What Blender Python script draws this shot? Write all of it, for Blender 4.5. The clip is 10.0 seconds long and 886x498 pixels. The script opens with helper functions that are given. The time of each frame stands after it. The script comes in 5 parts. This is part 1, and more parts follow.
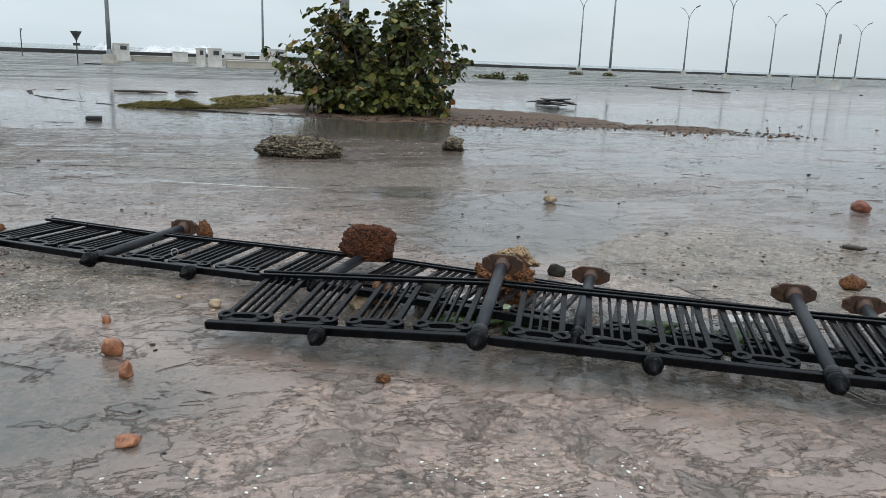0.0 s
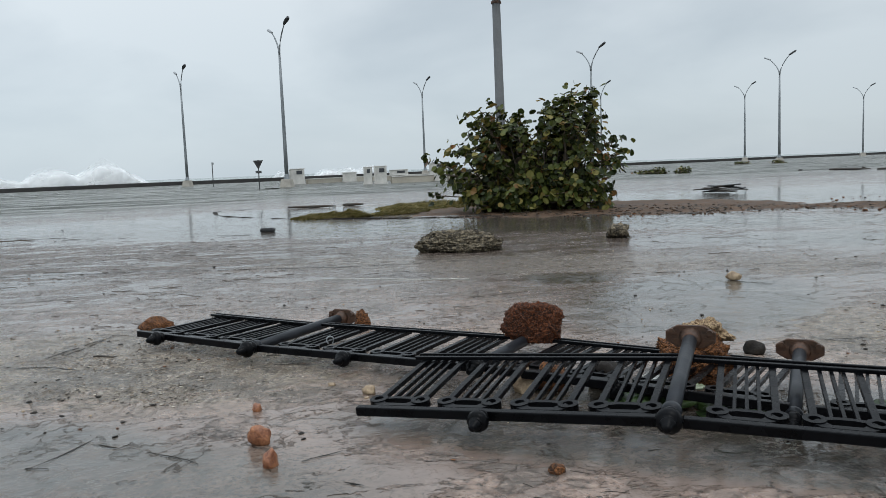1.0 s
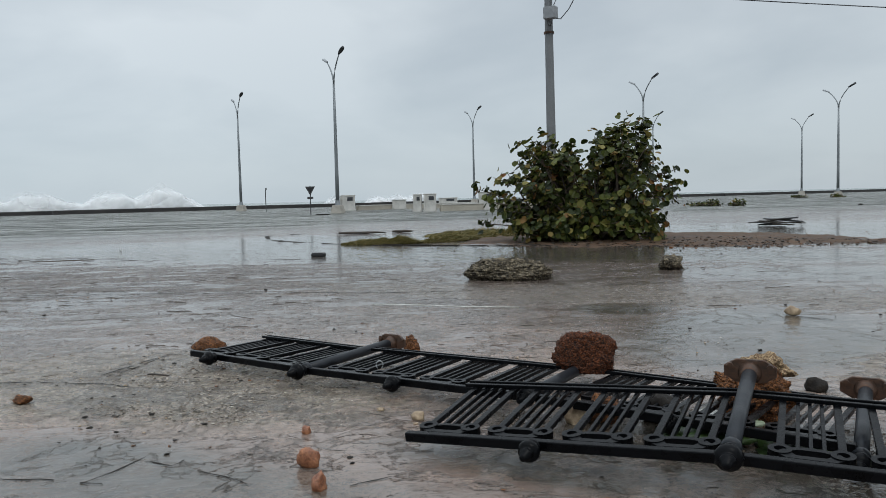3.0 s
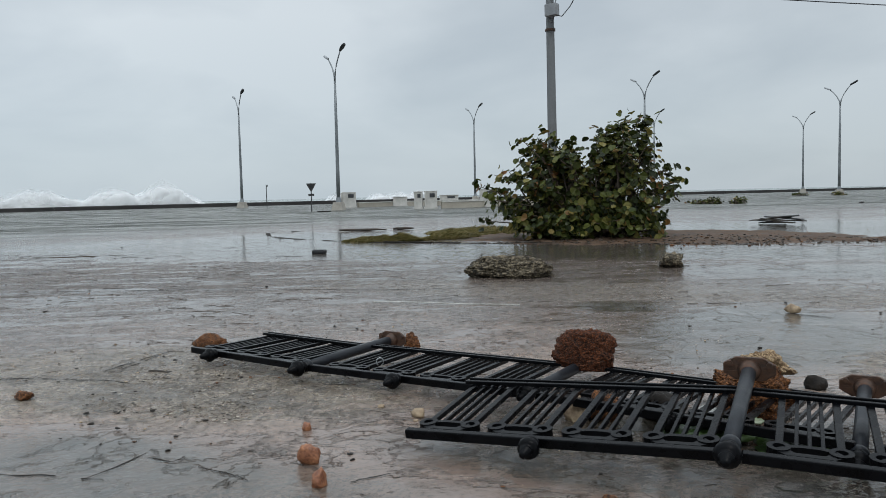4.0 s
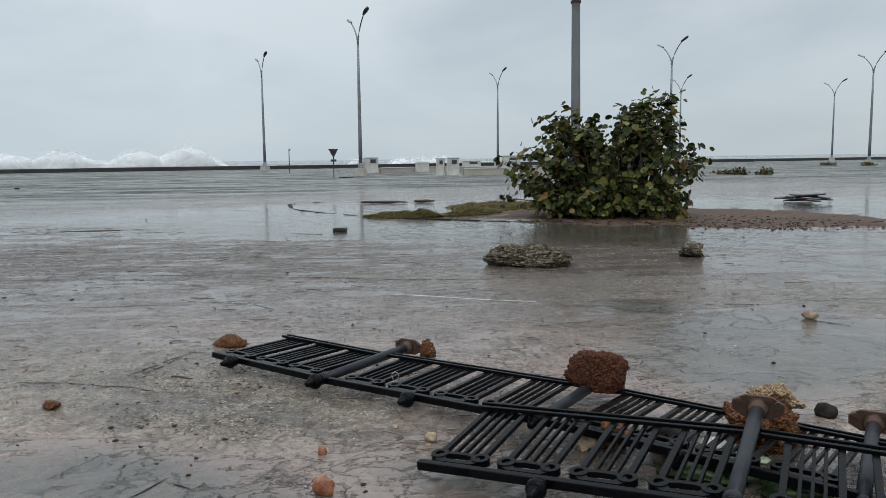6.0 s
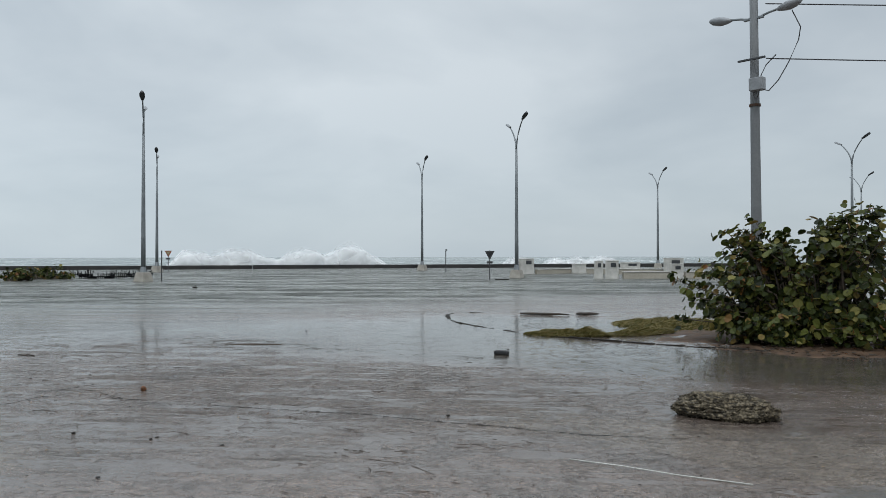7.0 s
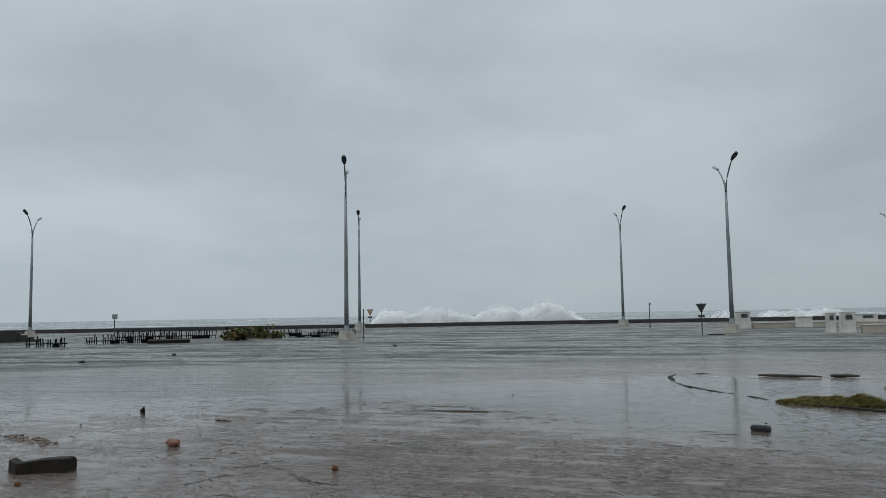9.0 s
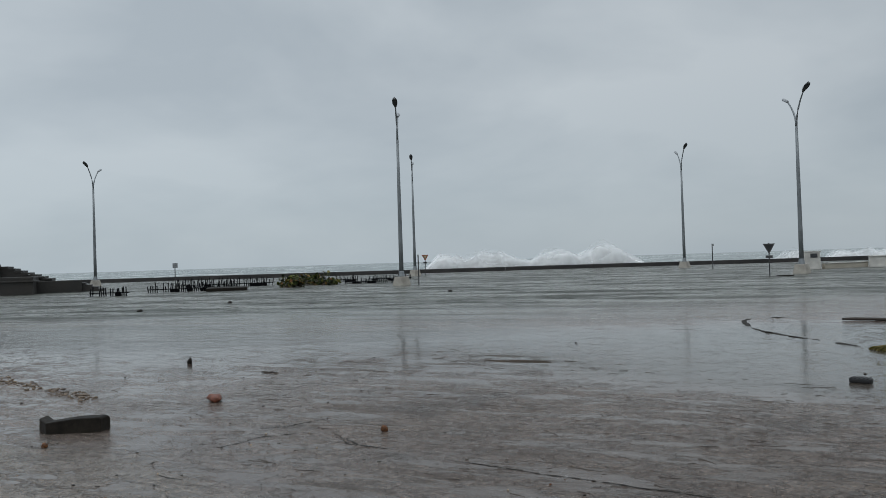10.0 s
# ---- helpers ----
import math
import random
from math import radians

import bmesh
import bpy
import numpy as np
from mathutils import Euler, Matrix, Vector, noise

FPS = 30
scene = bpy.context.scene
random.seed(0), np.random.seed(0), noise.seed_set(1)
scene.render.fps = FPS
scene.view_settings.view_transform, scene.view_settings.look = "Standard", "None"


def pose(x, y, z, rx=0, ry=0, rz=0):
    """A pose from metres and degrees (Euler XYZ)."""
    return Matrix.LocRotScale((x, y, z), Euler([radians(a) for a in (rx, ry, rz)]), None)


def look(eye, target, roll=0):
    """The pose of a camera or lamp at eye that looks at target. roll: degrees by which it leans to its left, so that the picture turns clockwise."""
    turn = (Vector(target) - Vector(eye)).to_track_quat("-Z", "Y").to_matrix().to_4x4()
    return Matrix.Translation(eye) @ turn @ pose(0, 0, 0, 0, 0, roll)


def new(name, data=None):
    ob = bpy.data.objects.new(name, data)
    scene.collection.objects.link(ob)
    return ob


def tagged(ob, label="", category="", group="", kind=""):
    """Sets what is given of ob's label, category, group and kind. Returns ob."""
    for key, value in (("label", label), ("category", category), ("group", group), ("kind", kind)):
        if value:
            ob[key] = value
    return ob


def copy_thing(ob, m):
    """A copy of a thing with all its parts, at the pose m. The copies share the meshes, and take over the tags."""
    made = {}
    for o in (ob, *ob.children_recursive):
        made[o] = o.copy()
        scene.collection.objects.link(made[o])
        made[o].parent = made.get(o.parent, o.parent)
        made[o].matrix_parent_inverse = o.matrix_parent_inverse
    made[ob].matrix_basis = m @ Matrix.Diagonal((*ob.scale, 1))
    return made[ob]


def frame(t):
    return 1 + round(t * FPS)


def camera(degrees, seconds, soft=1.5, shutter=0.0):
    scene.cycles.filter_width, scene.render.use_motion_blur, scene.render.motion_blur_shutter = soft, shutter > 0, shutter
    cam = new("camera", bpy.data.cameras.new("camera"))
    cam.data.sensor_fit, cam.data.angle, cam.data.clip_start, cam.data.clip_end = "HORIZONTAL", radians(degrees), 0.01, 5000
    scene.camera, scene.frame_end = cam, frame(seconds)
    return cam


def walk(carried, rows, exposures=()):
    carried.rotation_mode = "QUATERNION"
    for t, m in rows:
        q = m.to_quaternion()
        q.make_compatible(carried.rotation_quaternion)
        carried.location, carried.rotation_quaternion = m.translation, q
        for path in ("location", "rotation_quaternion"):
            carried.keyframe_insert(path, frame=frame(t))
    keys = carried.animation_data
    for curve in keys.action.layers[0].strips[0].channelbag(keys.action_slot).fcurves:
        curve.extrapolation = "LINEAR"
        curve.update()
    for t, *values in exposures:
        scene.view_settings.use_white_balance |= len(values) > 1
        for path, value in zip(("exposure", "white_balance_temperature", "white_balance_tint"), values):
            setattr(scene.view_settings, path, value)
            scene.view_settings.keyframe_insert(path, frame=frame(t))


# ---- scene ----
cam = camera(59.1, 10.0, soft=0.8)
PATH = [
    (0, (0.252, -0.01, 1.196), (0.007, 1.918, 0.724), 2.3),
    (0.5, (0.178, 0.23, 1.114), (-0.349, 2.122, 0.739), -0.8),
    (1, (0.179, 0.327, 0.979), (-0.48, 2.204, 0.773), -2.3),
    (1.5, (0.171, 0.354, 0.96), (-0.584, 2.197, 0.771), -1.5),
    (2, (0.163, 0.341, 0.959), (-0.619, 2.174, 0.79), -1.9),
    (2.5, (0.152, 0.334, 0.964), (-0.624, 2.173, 0.837), -1.5),
    (4, (0.158, 0.327, 0.969), (-0.617, 2.166, 0.832), -1.3),
    (4.5, (0.148, 0.32, 0.969), (-0.645, 2.151, 0.844), -0.8),
    (5, (0.125, 0.323, 0.969), (-0.692, 2.143, 0.84), -1.0),
    (5.2, (0.119, 0.319, 0.971), (-0.728, 2.127, 0.847), -0.8),
    (6.3, (0.215, 0.335, 1.405), (-0.605, 2.141, 1.146), -0.6),
    (6.5, (0.127, 0.438, 1.481), (-0.752, 2.217, 1.229), -0.2),
    (7, (-0.411, 1.014, 1.62), (-1.576, 2.641, 1.639), -0.1),
    (7.5, (-0.7, 1.207, 1.632), (-1.952, 2.765, 1.707), -2.0),
    (8, (-1.096, 1.603, 1.586), (-2.579, 2.943, 1.635), -2.4),
    (8.5, (-1.476, 1.899, 1.614), (-2.999, 3.189, 1.728), -0.9),
    (9, (-1.861, 2.16, 1.59), (-3.38, 3.45, 1.757), -1.0),
    (9.2, (-2.001, 2.278, 1.582), (-3.62, 3.449, 1.662), -0.8),
    (9.5, (-2.258, 2.469, 1.57), (-3.895, 3.615, 1.62), -1.6),
    (10, (-2.613, 2.759, 1.577), (-4.226, 3.941, 1.607), -1.8),
]
walk(cam, [(t, look(eye, target, roll)) for t, eye, target, roll in PATH],
     exposures=[(0.0, 0.58), (0.5, 0.57), (1.0, 0.36), (1.5, 0.26), (4.5, 0.22), (6.5, 0.25), (7.0, 0.18), (7.5, -0.15), (8.0, -0.22), (8.5, -0.2), (10.0, -0.19)])

# ---- light ----
world = bpy.data.worlds.new("overcast")
scene.world = world
world.use_nodes = True
wn, wl = world.node_tree.nodes, world.node_tree.links
wn.clear()
w_out = wn.new("ShaderNodeOutputWorld")
w_bg = wn.new("ShaderNodeBackground")
w_sky = wn.new("ShaderNodeTexSky")
w_sky.sky_type, w_sky.sun_disc = "NISHITA", False
w_sky.sun_elevation, w_sky.sun_rotation = radians(50), radians(35)
w_dim = wn.new("ShaderNodeMix")
w_dim.data_type, w_dim.blend_type = "RGBA", "MULTIPLY"
w_dim.inputs[0].default_value = 1.0
w_dim.inputs[7].default_value = (0.1, 0.1, 0.1, 1)
wl.new(w_sky.outputs[0], w_dim.inputs[6])
w_co = wn.new("ShaderNodeTexCoord")
w_sep = wn.new("ShaderNodeSeparateXYZ")
wl.new(w_co.outputs["Generated"], w_sep.inputs[0])
# the cloud deck: directions projected on a flat ceiling, so that clouds close up towards the horizon
w_add = wn.new("ShaderNodeMath")
w_add.operation, w_add.inputs[1].default_value = "ADD", 0.35
wl.new(w_sep.outputs[2], w_add.inputs[0])
w_div = wn.new("ShaderNodeVectorMath")
w_div.operation = "DIVIDE"
w_comb = wn.new("ShaderNodeCombineXYZ")
for k in range(3):
    wl.new(w_add.outputs[0], w_comb.inputs[k])
wl.new(w_co.outputs["Generated"], w_div.inputs[0])
wl.new(w_comb.outputs[0], w_div.inputs[1])
w_noise = wn.new("ShaderNodeTexNoise")
w_noise.inputs["Scale"].default_value, w_noise.inputs["Detail"].default_value = 1.5, 5
w_noise.inputs["Roughness"].default_value, w_noise.inputs["Distortion"].default_value = 0.5, 0.25
w_rot = wn.new("ShaderNodeVectorRotate")
w_rot.rotation_type = "Z_AXIS"
w_rot.inputs["Angle"].default_value = radians(-16)
wl.new(w_div.outputs[0], w_rot.inputs["Vector"])
wl.new(w_rot.outputs[0], w_noise.inputs["Vector"])
w_ramp = wn.new("ShaderNodeValToRGB")
w_ramp.color_ramp.elements[0].position, w_ramp.color_ramp.elements[0].color = 0.345, (0.455, 0.517, 0.568, 1)
w_ramp.color_ramp.elements[1].position, w_ramp.color_ramp.elements[1].color = 0.635, (0.615, 0.675, 0.717, 1)
wl.new(w_noise.outputs[0], w_ramp.inputs[0])
# paler veil close to the horizon
w_veil = wn.new("ShaderNodeMapRange")
w_veil.inputs[1].default_value, w_veil.inputs[2].default_value = 0.0, 0.22
w_veil.inputs[3].default_value, w_veil.inputs[4].default_value = 0.75, 0.0
wl.new(w_sep.outputs[2], w_veil.inputs[0])
w_mix1 = wn.new("ShaderNodeMix")
w_mix1.data_type = "RGBA"
w_mix1.inputs[7].default_value = (0.445, 0.525, 0.582, 1)
wl.new(w_veil.outputs[0], w_mix1.inputs[0])
wl.new(w_ramp.outputs[0], w_mix1.inputs[6])
w_mix2 = wn.new("ShaderNodeMix")
w_mix2.data_type = "RGBA"
w_mix2.inputs[0].default_value = 0.93
wl.new(w_dim.outputs[2], w_mix2.inputs[6])
wl.new(w_mix1.outputs[2], w_mix2.inputs[7])
wl.new(w_mix2.outputs[2], w_bg.inputs[0])
# an overcast sky is brightest overhead
w_high = wn.new("ShaderNodeMapRange")
w_high.interpolation_type = "SMOOTHSTEP"
w_high.inputs[1].default_value, w_high.inputs[2].default_value = 0.4, 0.95
w_high.inputs[3].default_value, w_high.inputs[4].default_value = 0.95, 2.1
wl.new(w_sep.outputs[2], w_high.inputs[0])
# and a little brighter towards the land behind the sun
w_dot = wn.new("ShaderNodeVectorMath")
w_dot.operation = "DOT_PRODUCT"
w_dot.inputs[1].default_value = (-0.13, -0.1, 0.0)
wl.new(w_co.outputs["Generated"], w_dot.inputs[0])
w_one = wn.new("ShaderNodeMath")
w_one.operation, w_one.inputs[1].default_value = "ADD", 1.0
wl.new(w_dot.outputs["Value"], w_one.inputs[0])
w_str = wn.new("ShaderNodeMath")
w_str.operation = "MULTIPLY"
wl.new(w_high.outputs[0], w_str.inputs[0])
wl.new(w_one.outputs[0], w_str.inputs[1])
wl.new(w_str.outputs[0], w_bg.inputs[1])
wl.new(w_bg.outputs[0], w_out.inputs[0])

sun_data = bpy.data.lights.new("sun", "SUN")
sun_data.energy, sun_data.angle, sun_data.color = 0.6, radians(25), (1.0, 0.97, 0.93)
sun = new("sun", sun_data)
sun.matrix_world = look((10, -14, 30), (0, 0, 0))


# ---- materials ----
def material(name, rough=0.6, metal=0.0):
    m = bpy.data.materials.new(name)
    m.use_nodes = True
    b = m.node_tree.nodes["Principled BSDF"]
    b.inputs["Roughness"].default_value, b.inputs["Metallic"].default_value = rough, metal
    return m, m.node_tree.nodes, m.node_tree.links, b


def noise_node(n, l, scale, detail=4, rough=0.55, vector=None, distort=0.0):
    t = n.new("ShaderNodeTexNoise")
    t.inputs["Scale"].default_value, t.inputs["Detail"].default_value = scale, detail
    t.inputs["Roughness"].default_value, t.inputs["Distortion"].default_value = rough, distort
    if vector is not None:
        l.new(vector, t.inputs["Vector"])
    return t.outputs[0]


def ramp_node(n, l, value, stops):
    r = n.new("ShaderNodeValToRGB")
    while len(r.color_ramp.elements) < len(stops):
        r.color_ramp.elements.new(0.5)
    for e, (p, c) in zip(r.color_ramp.elements, stops):
        e.position, e.color = p, (*c, 1) if len(c) == 3 else c
    l.new(value, r.inputs[0])
    return r.outputs[0]


def range_node(n, l, value, a, b, c, d):
    r = n.new("ShaderNodeMapRange")
    for k, v in enumerate((a, b, c, d)):
        r.inputs[k + 1].default_value = v
    l.new(value, r.inputs[0])
    return r.outputs[0]


def math_node(n, l, op, a, b):
    r = n.new("ShaderNodeMath")
    r.operation = op
    for k, v in enumerate((a, b)):
        if isinstance(v, (int, float)):
            r.inputs[k].default_value = v
        else:
            l.new(v, r.inputs[k])
    return r.outputs[0]


def mix_node(n, l, f, a, b):
    r = n.new("ShaderNodeMix")
    r.data_type = "RGBA"
    for k, v in ((0, f), (6, a), (7, b)):
        if isinstance(v, (int, float)):
            r.inputs[k].default_value = v
        elif isinstance(v, tuple):
            r.inputs[k].default_value = (*v, 1)
        else:
            l.new(v, r.inputs[k])
    return r.outputs[2]


def bump_node(n, l, height, strength, distance, b, normal=None):
    r = n.new("ShaderNodeBump")
    r.inputs["Strength"].default_value, r.inputs["Distance"].default_value = strength, distance
    l.new(height, r.inputs["Height"])
    if normal is not None:
        l.new(normal, r.inputs["Normal"])
    l.new(r.outputs[0], b.inputs["Normal"])
    return r.outputs[0]


def surface(name, dark, light, scale=6.0, fine=60.0, rough=(0.4, 0.7), metal=0.0, bump=0.4, depth=0.01, random_tint=0.0, spec=0.5):
    """Two-scale mottled colour with relief, for most solid things."""
    m, n, l, b = material(name, rough[1], metal)
    co = n.new("ShaderNodeTexCoord").outputs["Object"]
    big, small = noise_node(n, l, scale, 4, 0.6, co), noise_node(n, l, fine, 5, 0.65, co)
    both = math_node(n, l, "ADD", math_node(n, l, "MULTIPLY", big, 0.65), math_node(n, l, "MULTIPLY", small, 0.35))
    col = ramp_node(n, l, both, [(0.34, dark), (0.64, light)])
    if random_tint:
        info = n.new("ShaderNodeObjectInfo").outputs["Random"]
        hsv = n.new("ShaderNodeHueSaturation")
        l.new(col, hsv.inputs["Color"])
        l.new(range_node(n, l, info, 0, 1, 1 - random_tint, 1 + random_tint), hsv.inputs["Value"])
        col = hsv.outputs[0]
    l.new(col, b.inputs["Base Color"])
    l.new(range_node(n, l, big, 0.3, 0.7, rough[0], rough[1]), b.inputs["Roughness"])
    b.inputs["Specular IOR Level"].default_value = spec
    bump_node(n, l, both, bump, depth, b)
    return m


M = {}
M["iron"] = surface("wet_black_iron_paint", (0.0012, 0.0013, 0.0016), (0.005, 0.0054, 0.0068), 9, 130, (0.14, 0.4), 0.0, 0.5, 0.004, spec=0.09)
M["post"] = surface("wet_grey_blue_post_paint", (0.006, 0.007, 0.009), (0.022, 0.025, 0.031), 7, 110, (0.28, 0.5), 0.0, 0.3, 0.004, spec=0.25)
M["rust"] = surface("rusted_iron", (0.016, 0.010, 0.007), (0.11, 0.052, 0.028), 14, 90, (0.5, 0.8), 0.0, 0.8, 0.01)
M["pale_rock"] = surface("pale_limestone", (0.14, 0.085, 0.045), (0.50, 0.38, 0.25), 12, 60, (0.4, 0.75), 0.0, 0.9, 0.02)
M["orange_rock"] = surface("orange_brick_stone", (0.11, 0.03, 0.013), (0.42, 0.18, 0.085), 30, 120, (0.3, 0.6), 0.0, 0.8, 0.01)


def aggregate(name, dark, light, scale, pit, rough=0.7):
    """Coarse broken stone made of lumps and pits, the pits' shade painted in."""
    m, n, l, b = material(name, rough)
    co = n.new("ShaderNodeTexCoord").outputs["Object"]
    v = n.new("ShaderNodeTexVoronoi")
    v.inputs["Scale"].default_value, v.inputs["Randomness"].default_value = scale, 1.0
    l.new(co, v.inputs["Vector"])
    big = noise_node(n, l, scale * 0.25, 5, 0.65, co, 0.5)
    sep = n.new("ShaderNodeSeparateColor")
    l.new(v.outputs["Color"], sep.inputs[0])
    both = math_node(n, l, "ADD", math_node(n, l, "MULTIPLY", sep.outputs[0], 0.5), math_node(n, l, "MULTIPLY", big, 0.5))
    col = ramp_node(n, l, both, [(0.25, dark), (0.75, light)])
    # shade in the gaps between lumps, put into the colour
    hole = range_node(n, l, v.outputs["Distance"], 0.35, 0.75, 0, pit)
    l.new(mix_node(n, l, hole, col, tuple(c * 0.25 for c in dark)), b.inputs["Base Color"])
    height = math_node(n, l, "SUBTRACT", big, v.outputs["Distance"])
    bump_node(n, l, height, 1.0, 0.9 / scale, b)
    b.inputs["Specular IOR Level"].default_value = 0.3
    return m


M["brick"] = surface("wet_brick_red_stone", (0.06, 0.018, 0.01), (0.25, 0.085, 0.048), 25, 110, (0.3, 0.6), 0.0, 0.8, 0.01)
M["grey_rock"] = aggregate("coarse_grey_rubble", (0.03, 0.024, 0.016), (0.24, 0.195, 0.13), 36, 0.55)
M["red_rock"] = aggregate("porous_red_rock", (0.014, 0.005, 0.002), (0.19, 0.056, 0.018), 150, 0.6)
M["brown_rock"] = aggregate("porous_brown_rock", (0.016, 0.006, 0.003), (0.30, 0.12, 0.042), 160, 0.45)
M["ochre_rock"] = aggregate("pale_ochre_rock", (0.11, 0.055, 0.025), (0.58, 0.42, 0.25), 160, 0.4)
M["dark_rock"] = surface("dark_wet_rubble", (0.006, 0.005, 0.0045), (0.035, 0.029, 0.024), 14, 60, (0.45, 0.7), 0.0, 0.9, 0.02, spec=0.12)
M["kerb"] = surface("wet_dark_concrete", (0.007, 0.006, 0.005), (0.03, 0.025, 0.02), 7, 60, (0.5, 0.75), 0.0, 0.7, 0.01, spec=0.1)
M["concrete"] = surface("weathered_white_concrete", (0.40, 0.39, 0.36), (0.66, 0.64, 0.60), 1.6, 22, (0.55, 0.85), 0.0, 0.4, 0.01)
M["low_wall"] = surface("sand_coloured_concrete", (0.30, 0.27, 0.22), (0.50, 0.46, 0.39), 0.8, 16, (0.5, 0.8), 0.0, 0.4, 0.01)
M["seawall"] = surface("dark_seawall_concrete", (0.012, 0.011, 0.011), (0.045, 0.04, 0.037), 0.5, 6, (0.3, 0.6), 0.0, 0.5, 0.03)
M["monument"] = surface("stained_grey_stone", (0.012, 0.011, 0.010), (0.042, 0.037, 0.032), 0.6, 8, (0.5, 0.8), 0.0, 0.4, 0.02)
M["steel"] = surface("galvanised_steel", (0.15, 0.165, 0.175), (0.26, 0.28, 0.29), 1.5, 30, (0.4, 0.6), 0.4, 0.1, 0.003)
M["pole"] = surface("grey_concrete_pole", (0.12, 0.127, 0.132), (0.21, 0.218, 0.223), 1.2, 25, (0.55, 0.8), 0.0, 0.3, 0.006)
M["lamp_dark"] = surface("dark_lamp_housing", (0.02, 0.022, 0.025), (0.05, 0.054, 0.06), 4, 40, (0.35, 0.5), 0.0, 0.1, 0.002)
M["lamp_grey"] = surface("grey_lamp_housing", (0.20, 0.21, 0.22), (0.32, 0.33, 0.34), 4, 40, (0.35, 0.5), 0.2, 0.1, 0.002)
M["plinth"] = surface("plinth_concrete", (0.24, 0.22, 0.19), (0.42, 0.39, 0.34), 3, 30, (0.5, 0.8), 0.0, 0.4, 0.01)
M["black_paint"] = surface("black_paint", (0.008, 0.008, 0.009), (0.02, 0.02, 0.022), 8, 60, (0.35, 0.55), 0.0, 0.2, 0.003)
M["sign_red"] = surface("faded_red_sign_paint", (0.20, 0.045, 0.02), (0.34, 0.085, 0.035), 5, 50, (0.4, 0.6), 0.0, 0.1, 0.002)
M["sign_face"] = surface("faded_sign_face", (0.28, 0.24, 0.13), (0.45, 0.40, 0.26), 5, 50, (0.4, 0.6), 0.0, 0.1, 0.002)
M["sign_back"] = surface("dark_sign_back", (0.025, 0.025, 0.025), (0.06, 0.06, 0.06), 5, 50, (0.4, 0.6), 0.0, 0.1, 0.002)
M["cable"] = surface("black_cable", (0.012, 0.012, 0.014), (0.03, 0.03, 0.033), 4, 40, (0.5, 0.6), 0.0, 0.1, 0.002)
M["soil"] = surface("wet_sandy_soil", (0.026, 0.015, 0.009), (0.14, 0.088, 0.057), 4.5, 30, (0.5, 0.8), 0.0, 0.9, 0.03, spec=0.2)
M["crack"] = surface("dark_silted_joint", (0.008, 0.007, 0.006), (0.03, 0.025, 0.02), 20, 120, (0.6, 0.85), 0.0, 0.5, 0.004, spec=0.1)
M["silt_ridge"] = surface("dark_wet_silt", (0.014, 0.012, 0.01), (0.06, 0.048, 0.038), 12, 90, (0.5, 0.8), 0.0, 0.6, 0.006, spec=0.2)
M["rubble_mix"] = surface("brown_silt_and_rubble", (0.02, 0.015, 0.011), (0.24, 0.17, 0.11), 9, 40, (0.4, 0.7), 0.0, 0.9, 0.02)
M["bark"] = surface("grey_brown_bark", (0.035, 0.026, 0.018), (0.12, 0.09, 0.065), 12, 70, (0.6, 0.85), 0.0, 0.7, 0.01)
M["wood"] = surface("wet_dark_driftwood", (0.014, 0.011, 0.008), (0.06, 0.045, 0.032), 8, 60, (0.35, 0.7), 0.0, 0.8, 0.01)
M["plastic_green"] = surface("pale_green_plastic", (0.2, 0.27, 0.12), (0.5, 0.54, 0.4), 5, 40, (0.2, 0.4), 0.0, 0.2, 0.004)
M["plastic_white"] = surface("dirty_white_sheet", (0.42, 0.42, 0.38), (0.75, 0.75, 0.70), 6, 40, (0.25, 0.45), 0.0, 0.3, 0.006)
M["weed"] = surface("wet_green_weed", (0.012, 0.03, 0.008), (0.05, 0.09, 0.02), 12, 60, (0.3, 0.6), 0.0, 0.7, 0.01)


def leafy(name, stops, rough, through_light):
    m, n, l, b = material(name, rough)
    g = n.new("ShaderNodeNewGeometry").outputs["Random Per Island"]
    o = n.new("ShaderNodeObjectInfo").outputs["Random"]
    r = n.new("ShaderNodeMath")
    r.operation = "FRACT"
    l.new(math_node(n, l, "ADD", g, o), r.inputs[0])
    col = ramp_node(n, l, r.outputs[0], stops)
    co = n.new("ShaderNodeTexCoord").outputs["Object"]
    spot = noise_node(n, l, 30, 3, 0.6, co)
    col = mix_node(n, l, range_node(n, l, spot, 0.55, 0.75, 0, 0.5), col, (0.075, 0.055, 0.02))
    l.new(col, b.inputs["Base Color"])
    b.inputs["Specular IOR Level"].default_value = 0.22
    tr = n.new("ShaderNodeBsdfTranslucent")
    l.new(col, tr.inputs[0])
    ms = n.new("ShaderNodeMixShader")
    ms.inputs[0].default_value = through_light
    l.new(b.outputs[0], ms.inputs[1])
    l.new(tr.outputs[0], ms.inputs[2])
    l.new(ms.outputs[0], n["Material Output"].inputs[0])
    return m


M["leaf"] = leafy("sea_grape_leaf", [(0.0, (0.008, 0.014, 0.003)), (0.4, (0.03, 0.043, 0.008)), (0.74, (0.095, 0.108, 0.024)), (0.9, (0.2, 0.175, 0.05)), (1.0, (0.17, 0.07, 0.022))], 0.42, 0.18)
M["grass"] = leafy("tangled_grass", [(0.0, (0.05, 0.05, 0.014)), (0.5, (0.13, 0.112, 0.032)), (1.0, (0.24, 0.18, 0.07))], 0.6, 0.25)


